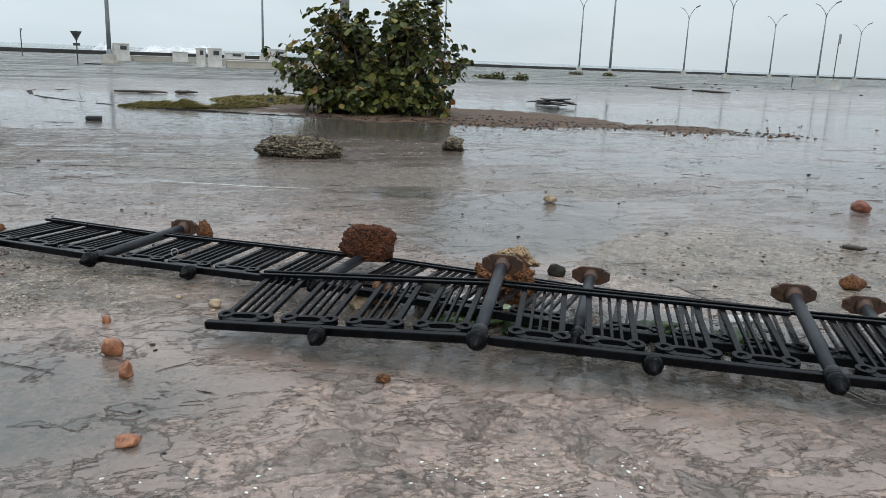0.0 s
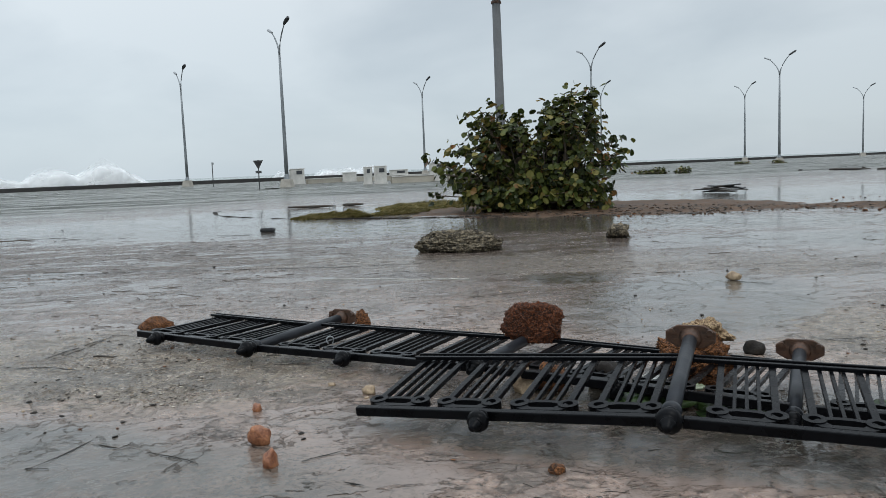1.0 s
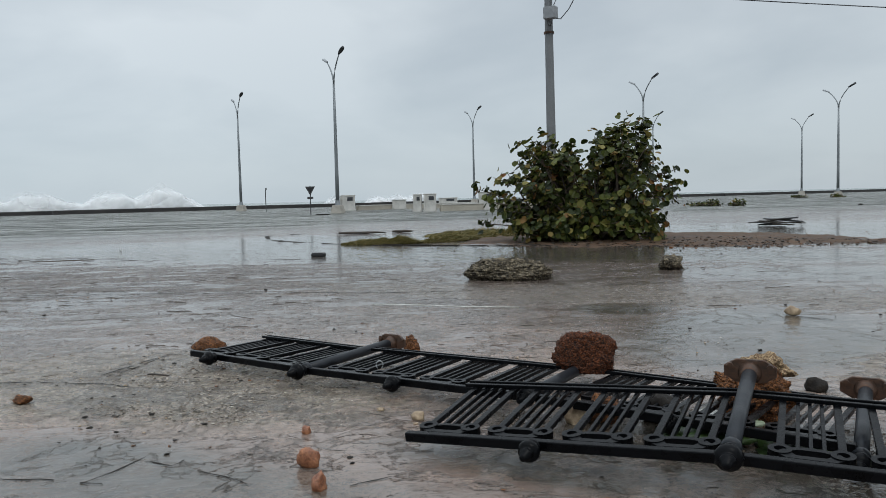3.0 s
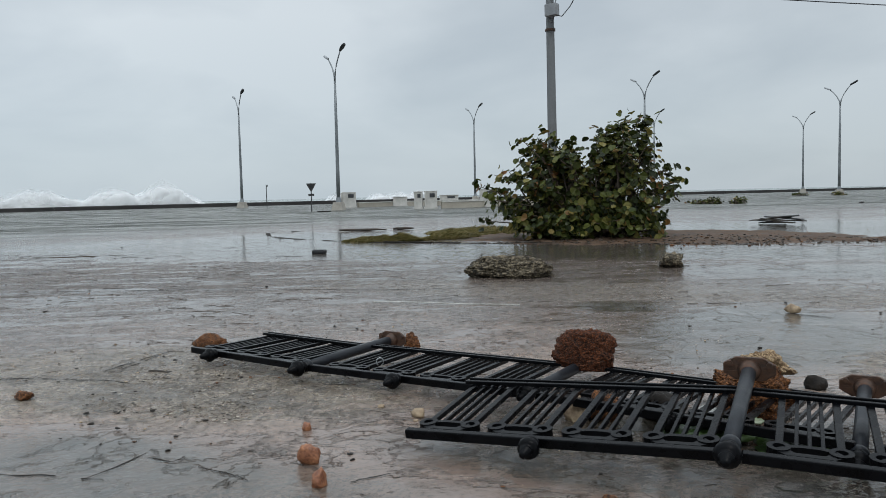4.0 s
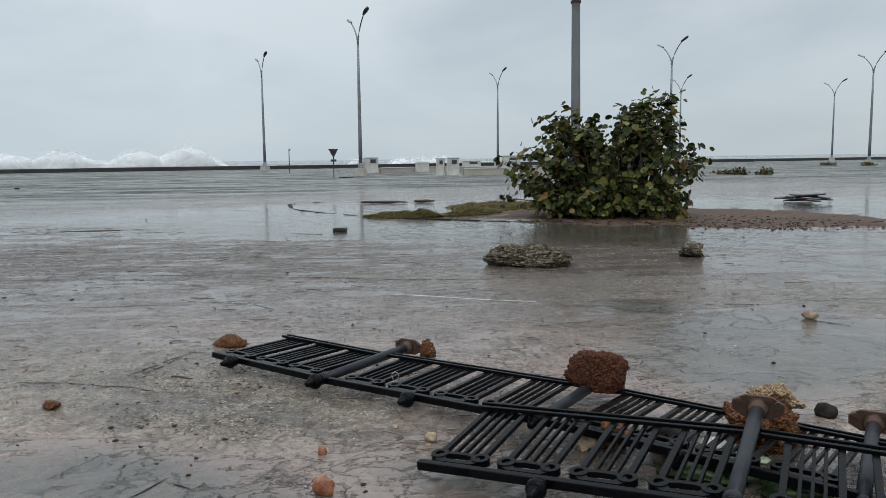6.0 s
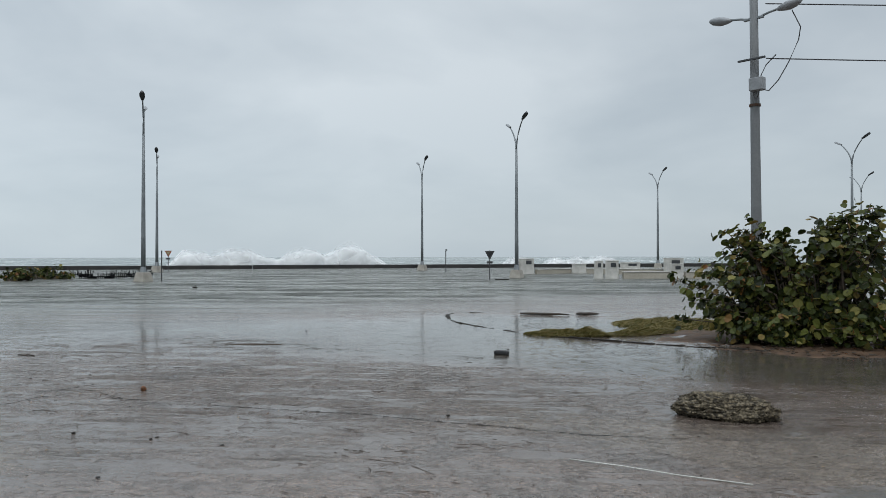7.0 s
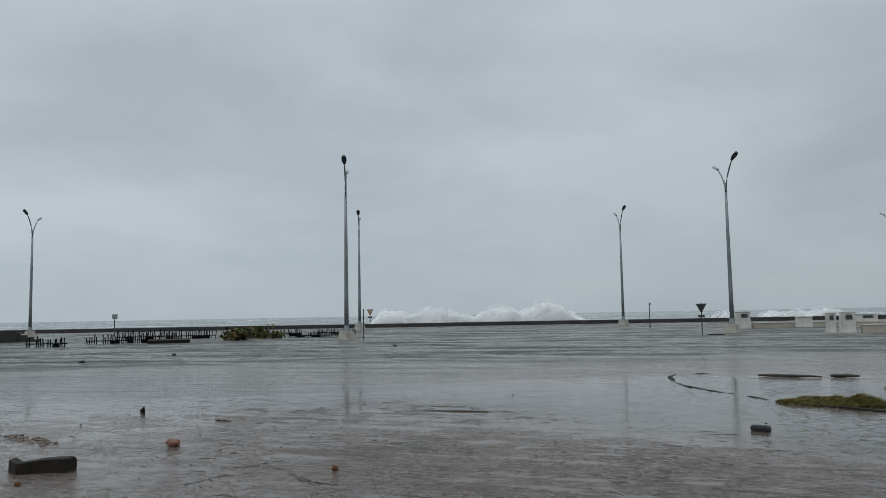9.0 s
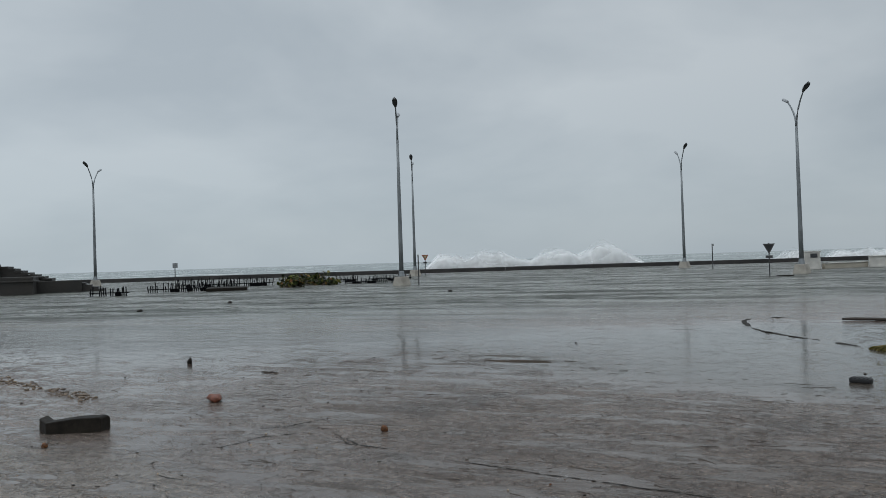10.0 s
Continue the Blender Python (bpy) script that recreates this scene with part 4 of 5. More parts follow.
def bush(name, at, lobes, stems, leaves_n, parts_n, size, seed, label):
    root = thing(name, pose(*at), label, "bush")
    rng = random.Random(seed)
    wood = bmesh.new()
    spots = []
    for k in range(stems):
        lx, ly, lz, rx, ry, rz = lobes[k % len(lobes)]
        a, b = rng.uniform(0, 2 * math.pi), rng.uniform(-0.75, 1.0)
        c = math.sqrt(max(0, 1 - b * b))
        reach = rng.uniform(0.7, 1.0) * (1.22 if rng.random() < 0.16 else 1.0) * (1 + 0.22 * noise.noise((a * 1.5, b * 2, seed)))
        tip = Vector((lx + rx * reach * c * math.cos(a), ly + ry * reach * c * math.sin(a), max(0.12, lz + rz * reach * b)))
        foot = Vector((lx * 0.45 + rng.uniform(-0.45, 0.45), ly * 0.5 + rng.uniform(-0.3, 0.3), 0.0))
        bend = foot.lerp(tip, 0.5) + Vector((rng.uniform(-0.2, 0.2), rng.uniform(-0.2, 0.2), 0.25 * tip.z))
        path = [foot, foot.lerp(bend, 0.5) + Vector((0, 0, 0.06)), bend, bend.lerp(tip, 0.55), tip]
        add_tube(wood, path, [0.028, 0.022, 0.016, 0.011, 0.006], 5)
        for j in range(5):
            spots.append((path[3].lerp(tip, j / 4), (tip - path[3]).normalized()))
        for j in range(3):
            spots.append((bend.lerp(path[3], j / 3), (tip - bend).normalized()))
    tagged(part("branchwork", wood, M["bark"], root, "grey-brown woody stems"), kind="stuff")
    base = leaf_mesh(seed)
    base_v = [v.co.copy() for v in base.verts]
    base.verts.index_update()
    base_f = [tuple(v.index for v in f.verts) for f in base.faces]
    verts, faces, first = [], [], None
    for k in range(leaves_n):
        p, d = spots[rng.randrange(len(spots))]
        p = p + Vector((rng.gauss(0, 0.085), rng.gauss(0, 0.085), rng.gauss(0, 0.08)))
        p.z = max(0.03, p.z)
        # leaves face outwards and upwards, each a little its own way
        up = (d * 0.8 + Vector((rng.gauss(0, 0.55), rng.gauss(0, 0.55) - 0.15, 0.35 + rng.gauss(0, 0.45)))).normalized()
        q = up.to_track_quat("Z", "Y") @ Euler((0, 0, rng.uniform(0, 6.28))).to_quaternion()
        m = Matrix.LocRotScale(p, q, Vector((1, 1, 1)) * size * rng.uniform(0.6, 1.2))
        if k < parts_n:
            if first is None:
                bm = leaf_mesh(seed)
                first = part("leaf", bm, M["leaf"], root)
                first.matrix_basis = m
            else:
                again(first, m)
        else:
            o = len(verts)
            verts += [m @ v for v in base_v]
            faces += [tuple(o + j for j in f) for f in base_f]
    me = bpy.data.meshes.new("foliage")
    me.from_pydata(verts, [], faces)
    me.materials.append(M["leaf"])
    f = new("foliage", me)
    f.parent = root
    tagged(f, "dense mass of round green leaves", kind="stuff")
    base.free()
    return root


bush("sea_grape_bush", (-3.36, 16.6, 0.0),
     [(-1.0, 0.0, 1.1, 1.25, 1.1, 1.0), (0.8, 0.0, 1.15, 1.25, 1.1, 1.1), (-0.2, -0.3, 0.6, 1.8, 1.1, 0.62), (0.85, 0.1, 1.75, 0.6, 0.6, 1.05), (-0.85, 0.1, 1.5, 0.75, 0.7, 0.85), (-0.55, -0.75, 0.35, 0.9, 0.5, 0.35), (0.6, -0.5, 0.4, 1.2, 0.6, 0.4)],
     280, 5600, 300, 0.9, 21, "dense sea-grape bush with round green and rusty leaves")
# torn bushes washed up further off
for k, (x, y, w) in enumerate(((-4.3, 55.5, 1.0), (-1.8, 54.3, 0.6), (-3.4, 54.8, 0.5), (6.6, 92.6, 1.0), (3.0, 93.5, 0.9))):
    bush("torn_bush", (x, y, 0), [(-0.4 * w, 0, 0.15, 0.6 * w, 0.4, 0.26), (0.4 * w, 0, 0.12, 0.5 * w, 0.4, 0.24)], 26, 120, 0, 0.9, 40 + k, "torn dark bush lying in the flood water")
for k, (x, y, w) in enumerate(((-53.0, 26.0, 1.3), (-55.2, 29.2, 1.5))):
    bush("torn_bush", (x, y, 0), [(-0.5 * w, 0.5, 0.4, 0.9 * w, 0.8, 0.5), (0.5 * w, 0.8, 0.4, 0.8 * w, 0.9, 0.6)], 55, 520, 0, 1.3, 60 + k, "uprooted green bush among iron pickets")


def gravel_material():
    m, n, l, b = material("mixed_wet_gravel", 0.4)
    g = n.new("ShaderNodeNewGeometry").outputs["Random Per Island"]
    l.new(ramp_node(n, l, g, [(0.0, (0.03, 0.025, 0.02)), (0.4, (0.12, 0.095, 0.07)), (0.8, (0.26, 0.21, 0.16)), (1.0, (0.5, 0.45, 0.38))]), b.inputs["Base Color"])
    return m


M["gravel"] = gravel_material()


def grass_patch(name, spots, blades, seed, label):
    """Flattened grass: bent blades on a dark root mat."""
    rng = random.Random(seed)
    verts, faces = [], []
    for _ in range(blades):
        cx, cy, rx, ry, turn = spots[rng.randrange(len(spots))]
        r, a = math.sqrt(rng.random()), rng.uniform(0, 6.28)
        u, v = rx * r * math.cos(a), ry * r * math.sin(a)
        c, s = math.cos(radians(turn)), math.sin(radians(turn))
        x, y = cx + u * c - v * s, cy + u * s + v * c
        h = (rng.uniform(0.03, 0.16) * (1.15 - r) + 0.02) * (1 + 0.9 * noise.noise((x * 2.2, y * 2.2, 5)))
        lean, way = rng.uniform(0.05, 0.25), rng.uniform(-0.6, 1.2)
        w = rng.uniform(0.008, 0.018)
        o = len(verts)
        dx, dy = lean * math.cos(way), lean * math.sin(way)
        verts += [(x - w, y, 0), (x + w, y, 0), (x + dx * 0.4 - w * 0.8, y + dy * 0.4, h * 0.8), (x + dx * 0.4 + w * 0.8, y + dy * 0.4, h * 0.8), (x + dx, y + dy, h)]
        faces += [(o, o + 1, o + 3, o + 2), (o + 2, o + 3, o + 4)]
    me = bpy.data.meshes.new(name)
    me.from_pydata(verts, [], faces)
    me.materials.append(M["grass"])
    tagged(new(name, me), label, "grass", kind="stuff")


grass_patch("grass", [(-6.7, 19.2, 1.5, 1.5, 10), (-5.9, 18.6, 1.2, 0.9, 0), (-7.85, 15.5, 0.75, 0.42, 15), (-7.4, 15.7, 0.5, 0.3, 0), (-6.6, 16.6, 0.9, 0.35, 60)], 15000, 5, "flattened yellow-green grass on the flooded verge")

# broken kerb round the bed
KERB_LINE = [(-3.4, 15.0), (-4.5, 15.0), (-5.6, 14.98), (-6.9, 15.05), (-8.0, 15.2), (-8.8, 15.45), (-9.3, 15.8), (-10.45, 16.28), (-11.0, 16.6), (-12.1, 17.6), (-12.9, 18.65), (-13.1, 19.2), (-12.6, 20.3)]


def kerb_stones():
    root = thing("kerb", pose(0, 0, 0), "broken dark concrete kerb half under water", "kerb", kind="structure")
    rng = random.Random(4)
    for (ax, ay), (bx, by) in zip(KERB_LINE, KERB_LINE[1:]):
        d = math.hypot(bx - ax, by - ay)
        cnt = max(1, round(d / 0.62))
        for k in range(cnt):
            if rng.random() < 0.12:
                continue
            s = (k + 0.5) / cnt
            st = part("kerb_stone", box((d / cnt * 0.93, 0.11, 0.16), bevel=0.015), M["kerb"], root)
            st.matrix_basis = pose(ax + s * (bx - ax), ay + s * (by - ay) + rng.uniform(-0.03, 0.03), (-0.062 if ax > -8 else -0.073) + rng.uniform(-0.014, 0.010), rng.uniform(-5, 5), rng.uniform(-2, 2), math.degrees(math.atan2(by - ay, bx - ax)) + rng.uniform(-4, 4))


kerb_stones()

# ---- loose things on the flooded ground ----
def log(at, length, r, turn, label):
    rng = random.Random(int(length * 100))
    pts = [(length * (s - 0.5), 0.04 * math.sin(5 * s) * length, r + 0.01 * rng.uniform(-1, 1)) for s in (0, 0.2, 0.4, 0.6, 0.8, 1.0)]
    ob = mesh_ob("driftwood", tube(pts, [r * 0.7, r, r * 0.95, r * 1.05, r * 0.8, r * 0.4], 8), M["wood"], None, True)
    ob.matrix_basis = pose(*at, 0, 0, turn)
    tagged(ob, label, "driftwood")


log((-10.65, 20.1, 0), 1.35, 0.035, 24, "long dark piece of driftwood in shallow water")
log((-9.7, 20.8, 0), 0.6, 0.04, 30, "short dark piece of driftwood in shallow water")
log((2.45, 5.7, 0), 0.16, 0.018, -10, "short dark stick on sandy ground")
log((7.0, 47.2, 0), 3.0, 0.06, -55, "long dark timber washed onto the road")
log((8.8, 44.3, 0), 2.6, 0.06, -50, "dark timber washed onto the road")
log((-13.5, 7.5, 0), 0.3, 0.012, 30, "thin dark stick on wet ground")
log((-3.05, 3.75, 0), 0.16, 0.006, 5, "thin dark stick on sandy concrete")


def rubber_block():
    root = thing("rubber_fender", pose(-7.13, 12.05, 0, 0, 0, 10) @ Matrix.Diagonal((0.66, 0.66, 0.6, 1)), "black ribbed rubber block in shallow water", "rubber block")
    part("block", box((0.36, 0.2, 0.1), (0, 0, 0.05), 0.03), M["black_paint"], root)
    rib = part("rib", box((0.03, 0.205, 0.03), (0, 0, 0), 0.008), M["black_paint"], root)
    rib.matrix_basis = pose(-0.13, 0, 0.1)
    for x in (-0.065, 0.0, 0.065, 0.13):
        again(rib, pose(x, 0, 0.1))


rubber_block()


def debris_heap():
    root = thing("debris_heap", pose(0.42, 23.0, 0, 0, 0, -8), "heap of dark broken sheets and boards in a pool", "debris")
    rng = random.Random(9)
    for k in range(9):
        b = part("board", box((rng.uniform(0.45, 1.0), rng.uniform(0.25, 0.5), 0.03), bevel=0.008), M["wood" if k % 2 else "black_paint"], root)
        b.matrix_basis = pose(rng.uniform(-0.35, 0.35), rng.uniform(-0.25, 0.25), 0.04 + 0.022 * k, rng.uniform(-5, 5), rng.uniform(-6, 6), rng.uniform(-20, 20))


debris_heap()


def kerb_block():
    """A torn-out kerb block with a chamfered top, broken at an angle."""
    bm = bmesh.new()
    prof = [(-0.11, 0.0), (0.11, 0.0), (0.105, 0.15), (0.06, 0.185), (-0.1, 0.18)]
    rings = []
    for x, dy, k in ((-0.42, 0.16, 0.9), (-0.2, -0.06, 0.82), (0.1, 0.0, 1.0), (0.4, 0.02, 1.04), (0.43, 0.03, 0.95)):
        rings.append([bm.verts.new((x + 0.015 * noise.noise((x * 9, y * 9, z * 9)), y + dy, z * k)) for y, z in prof])
    for a, b in zip(rings, rings[1:]):
        for j in range(5):
            bm.faces.new((a[j], a[(j + 1) % 5], b[(j + 1) % 5], b[j]))
    bm.faces.new(rings[0][::-1])
    bm.faces.new(rings[-1])
    bmesh.ops.recalc_face_normals(bm, faces=bm.faces)
    bmesh.ops.bevel(bm, geom=list(bm.edges), offset=0.008, segments=1, affect="EDGES")
    ob = mesh_ob("kerb_block", bm, M["kerb"], None, False)
    ob.matrix_basis = pose(-11.12, 4.33, -0.02, 0, 0, 50) @ Matrix.Diagonal((0.82, 0.88, 0.88, 1))
    tagged(ob, "dark broken concrete kerb block on wet ground", "kerb block")


kerb_block()
rock("red_stone", (0.26, 0.16, 0.10), (-11.72, 6.02, 0), M["brick"], "smooth red-brown stone on wet ground", 21)
rock("brown_stone", (0.085, 0.065, 0.06), (-8.9, 6.62, 0), M["brown_rock"], "small square brown stone on wet ground", 22)
rock("dark_stone", (0.24, 0.18, 0.14), (-13.8, 3.63, 0), M["dark_rock"], "black stone on wet ground", 23)
rock("red_stone", (0.09, 0.07, 0.03), (-0.97, 2.05, 0), M["orange_rock"], "flat chip of red stone on wet concrete", 24)
rock("brown_stone", (0.09, 0.06, 0.04), (-10.5, 4.0, 0), M["brown_rock"], "small brown stone beside the kerb block", 25)
rock("brown_stone", (0.14, 0.1, 0.09), (2.05, 4.6, 0), M["brown_rock"], "brown stone behind the railing", 26)
rock("dark_stone", (0.10, 0.08, 0.07), (0.36, 4.42, 0), M["dark_rock"], "dark stone behind the railing", 27)
rock("pale_stone", (0.10, 0.085, 0.10), (-0.61, 3.57, 0.0), M["pale_rock"], "pale yellow stone under the railing", 28, 30, sub=4, rough=0.4)
rock("brown_stone", (0.15, 0.12, 0.12), (-0.50, 3.62, 0.0), M["brown_rock"], "brown stone under the railing", 29, 10)
rock("dark_stone", (0.17, 0.15, 0.14), (-0.27, 3.70, 0.0), M["dark_rock"], "black weedy stone under the railing", 30, 10)
rock("brown_stone", (0.12, 0.08, 0.10), (-1.93, 4.74, 0.0), M["brown_rock"], "orange-brown stone leaning on a rusted base plate", 32, 40, sub=4, rough=0.5)
rock("brown_stone", (0.06, 0.045, 0.03), (-0.3, 2.7, 0.0), M["brown_rock"], "brown stone at the front rail", 33)
rock("pale_stone", (0.07, 0.05, 0.04), (-1.27, 3.39, 0.0), M["pale_rock"], "small pale stone at the railing corner", 34)
rock("pale_stone", (0.04, 0.035, 0.02), (-1.49, 3.46, 0.0), M["pale_rock"], "small pale stone on silty ground", 35)
for k, (x, y, w) in enumerate(((-0.1, 3.45, 0.34), (0.25, 3.42, 0.3), (0.75, 3.5, 0.4), (1.15, 3.45, 0.3))):
    rock("weed_clump", (w, 0.2, 0.05), (x, y, 0.0), M["weed"], "wet dark green weed caught under the railing", 70 + k, 20 * k, "weed", 3, 0.5, 2.2)


def sheet(name, size, at, turn, mat, label, seed):
    """A crumpled bit of sheet with some thickness."""
    bm = bmesh.new()
    bmesh.ops.create_grid(bm, x_segments=9, y_segments=6, size=0.5)
    for v in bm.verts:
        k = 1 + 0.25 * noise.noise((v.co.x * 3 + seed, v.co.y * 3, 0))
        v.co = Vector((v.co.x * size[0] * k, v.co.y * size[1] * k, 0.012 + 0.02 * abs(noise.noise((v.co.x * 5, v.co.y * 5 + seed, 3)))))
    bmesh.ops.solidify(bm, geom=list(bm.faces), thickness=0.006)
    ob = mesh_ob(name, bm, mat, None, True)
    ob.matrix_basis = pose(*at, 0, 0, turn)
    tagged(ob, label, "plastic scrap")


sheet("plastic_sheet", (0.20, 0.11), (0.02, 3.52, 0.06), 15, M["plastic_green"], "pale green plastic sheet caught under the railing", 2)
sheet("plastic_sheet", (0.18, 0.12), (-0.05, 3.75, 0.02), -20, M["plastic_white"], "dirty white plastic scrap under the railing", 5)
sheet("plastic_sheet", (0.16, 0.10), (1.25, 3.75, 0.02), 10, M["plastic_white"], "dirty white plastic scrap behind the railing", 7)


def shackle():
    bm = tube([(0.025 * math.cos(a), 0, 0.03 + 0.028 * math.sin(a)) for a in [radians(k) for k in range(-60, 250, 30)]], 0.005, 6)
    ob = mesh_ob("iron_shackle", bm, M["lamp_grey"], None, True)
    ob.matrix_basis = pose(-1.75, 3.96, 0.075, 0, 0, 30) @ Matrix.Diagonal((0.75, 0.75, 0.75, 1))
    tagged(ob, "small pale metal shackle on the railing", "shackle")


shackle()


def scatter(name, count, boxes, sizes, mat, label, seed, sea=False):
    """Grit and pebbles: many small faceted stones in one mesh."""
    rng = random.Random(seed)
    bm = bmesh.new()
    bmesh.ops.create_icosphere(bm, subdivisions=1, radius=1.0)
    bm.verts.index_update()
    bv, bf = [v.co.copy() for v in bm.verts], [tuple(v.index for v in f.verts) for f in bm.faces]
    bm.free()
    verts, faces = [], []
    for _ in range(count):
        x0, x1, y0, y1 = boxes[rng.randrange(len(boxes))]
        x, y = rng.uniform(x0, x1), rng.uniform(y0, y1)
        s = sizes[0] + (sizes[1] - sizes[0]) * rng.random() ** 4
        m = Matrix.Translation((x, y, s * 0.2 + max(0.0, bed_height(x, y)))) @ Euler((0, 0, rng.uniform(0, 6.28))).to_matrix().to_4x4() @ Matrix.Diagonal((s, s * rng.uniform(0.5, 0.9), s * rng.uniform(0.22, 0.45), 1))
        o = len(verts)
        verts += [m @ (v * rng.uniform(0.75, 1.15)) for v in bv]
        faces += [tuple(o + j for j in f) for f in bf]
    me = bpy.data.meshes.new(name)
    me.from_pydata(verts, [], faces)
    me.materials.append(mat)
    tagged(new(name, me), label, "pebbles", kind="stuff")


NEAR = [(-4.5, 3.0, 1.3, 5.5), (-4.2, -1.6, 2.6, 4.4), (0.8, 3.5, 3.9, 6.0), (-3, 3, 5, 9), (-11, -6, 2.5, 7)]
WIDE = [(-16, 6, 4, 14), (-14, -4, 3, 9), (-2.5, 5.0, 14.5, 18), (0, 6, 14, 22)]
scatter("dark_pebbles", 950, NEAR, (0.003, 0.018), M["dark_rock"], "scattered dark pebbles on wet concrete", 1)
scatter("brown_pebbles", 420, NEAR, (0.003, 0.016), M["brown_rock"], "scattered brown pebbles on wet concrete", 2)
scatter("pale_pebbles", 420, NEAR, (0.003, 0.016), M["pale_rock"], "scattered pale shell and gravel bits", 3)
scatter("gravel", 5200, [(-4.2, -2.6, 3.5, 4.15), (-3.4, -1.5, 3.45, 3.85), (-2.6, -1.35, 3.1, 3.6), (-2.9, -1.7, 3.0, 3.3), (1.0, 2.8, 4.6, 5.6), (-4.4, 0.0, 4.6, 6.2)], (0.0025, 0.011), M["gravel"], "fine mixed gravel left on the wet concrete", 14)
scatter("dark_rubble", 260, WIDE, (0.005, 0.032), M["dark_rock"], "scattered dark bits of rubble on the flooded ground", 4)
scatter("brown_rubble", 260, [(-2.5, 5.0, 14.3, 17.5), (0, 8, 15, 20)], (0.006, 0.05), M["brown_rock"], "scattered brown rubble along the soil bed", 5)
scatter("kerb_rubble", 420, [(-16.4, -15.4, 4.2, 4.45), (-15.4, -14.4, 4.4, 4.65), (-14.4, -13.6, 4.58, 4.85), (-13.8, -13.0, 4.72, 5.0)], (0.008, 0.04), M["rubble_mix"], "row of brown rubble where a kerb was torn out", 6)
scatter("shore_rubble", 60, [(8, 20, 50, 70), (-20, 8, 45, 60)], (0.05, 0.22), M["dark_rock"], "dark rubble washed over the road", 7)

scatter("white_flecks", 320, [(-0.95, -0.3, 1.7, 2.05), (-0.1, 0.3, 1.95, 2.15), (0.2, 0.7, 1.85, 2.3), (-0.4, 0.6, 1.7, 2.3)], (0.002, 0.010), M["plastic_white"], "white flecks of shell and grit on wet concrete", 11)

scatter("leaf_litter", 1700, [(-4.8, 0.5, 14.7, 15.4), (-5.0, 1.0, 14.8, 15.9), (-2.0, 4.5, 15.4, 16.8), (-0.5, 5.5, 15.6, 16.6)], (0.006, 0.05), M["wood"], "dark leaf litter and twigs on the soil bed", 12)
scatter("litter_bits", 700, [(-4.6, 0.5, 14.7, 15.5), (-1.0, 5.0, 15.4, 16.6)], (0.008, 0.05), M["soil"], "brown bits of soil and rubble on the bed", 13)

# ---- joints and cracks of the pavement ----
CRACKS = [[(-2.41, 2.25), (-2.25, 2.28), (-2.08, 2.3), (-1.99, 2.32)], [(-2.08, 2.3), (-2.07, 2.44), (-2.07, 2.6)], [(-1.76, 2.56), (-1.62, 2.53), (-1.5, 2.48)], [(-3.33, 3.63), (-3.35, 3.86), (-3.39, 4.11)],
          [(-3.88, 3.31), (-3.67, 3.38), (-3.3, 3.43), (-3.01, 3.49)], [(-1.99, 2.56), (-1.89, 2.55), (-1.9, 2.62)], [(-1.14, 2.58), (-1.12, 2.61), (-1.06, 2.72)], [(-1.44, 2.89), (-1.36, 2.91)],
          [(-7.54, 6.43), (-5.72, 7.08), (-3.51, 7.52), (-2.98, 7.78)], [(-9.83, 5.79), (-9.76, 6.05), (-9.79, 6.46)], [(-9.19, 6.24), (-8.64, 6.11), (-8.27, 6.25)],
          [(-9.35, 5.16), (-9.47, 5.66), (-9.38, 5.96)], [(-8.9, 6.19), (-8.58, 6.14), (-8.26, 6.26)], [(0.25, 6.82), (0.54, 6.76)],
          [(0.36, 6.82), (0.58, 6.72)], [(0.7, 4.76), (0.93, 4.87)], [(1.25, 4.03), (1.03, 4.34)], [(-3.38, 3.65), (-3.42, 4.24)],
          [(-8.81, 4.51), (-8.53, 4.6)], [(-0.94, 2.46), (-0.86, 2.46)]]


def ground_z(x, y):
    near = math.exp(-((x + 0.5) ** 2 + (y - 3) ** 2) / 60)
    return near * (noise.noise((x * 0.9, y * 0.9, 0)) * 0.010 + noise.noise((x * 3.1, y * 3.1, 4)) * 0.006 + noise.noise((x * 8, y * 8, 7)) * 0.0035)


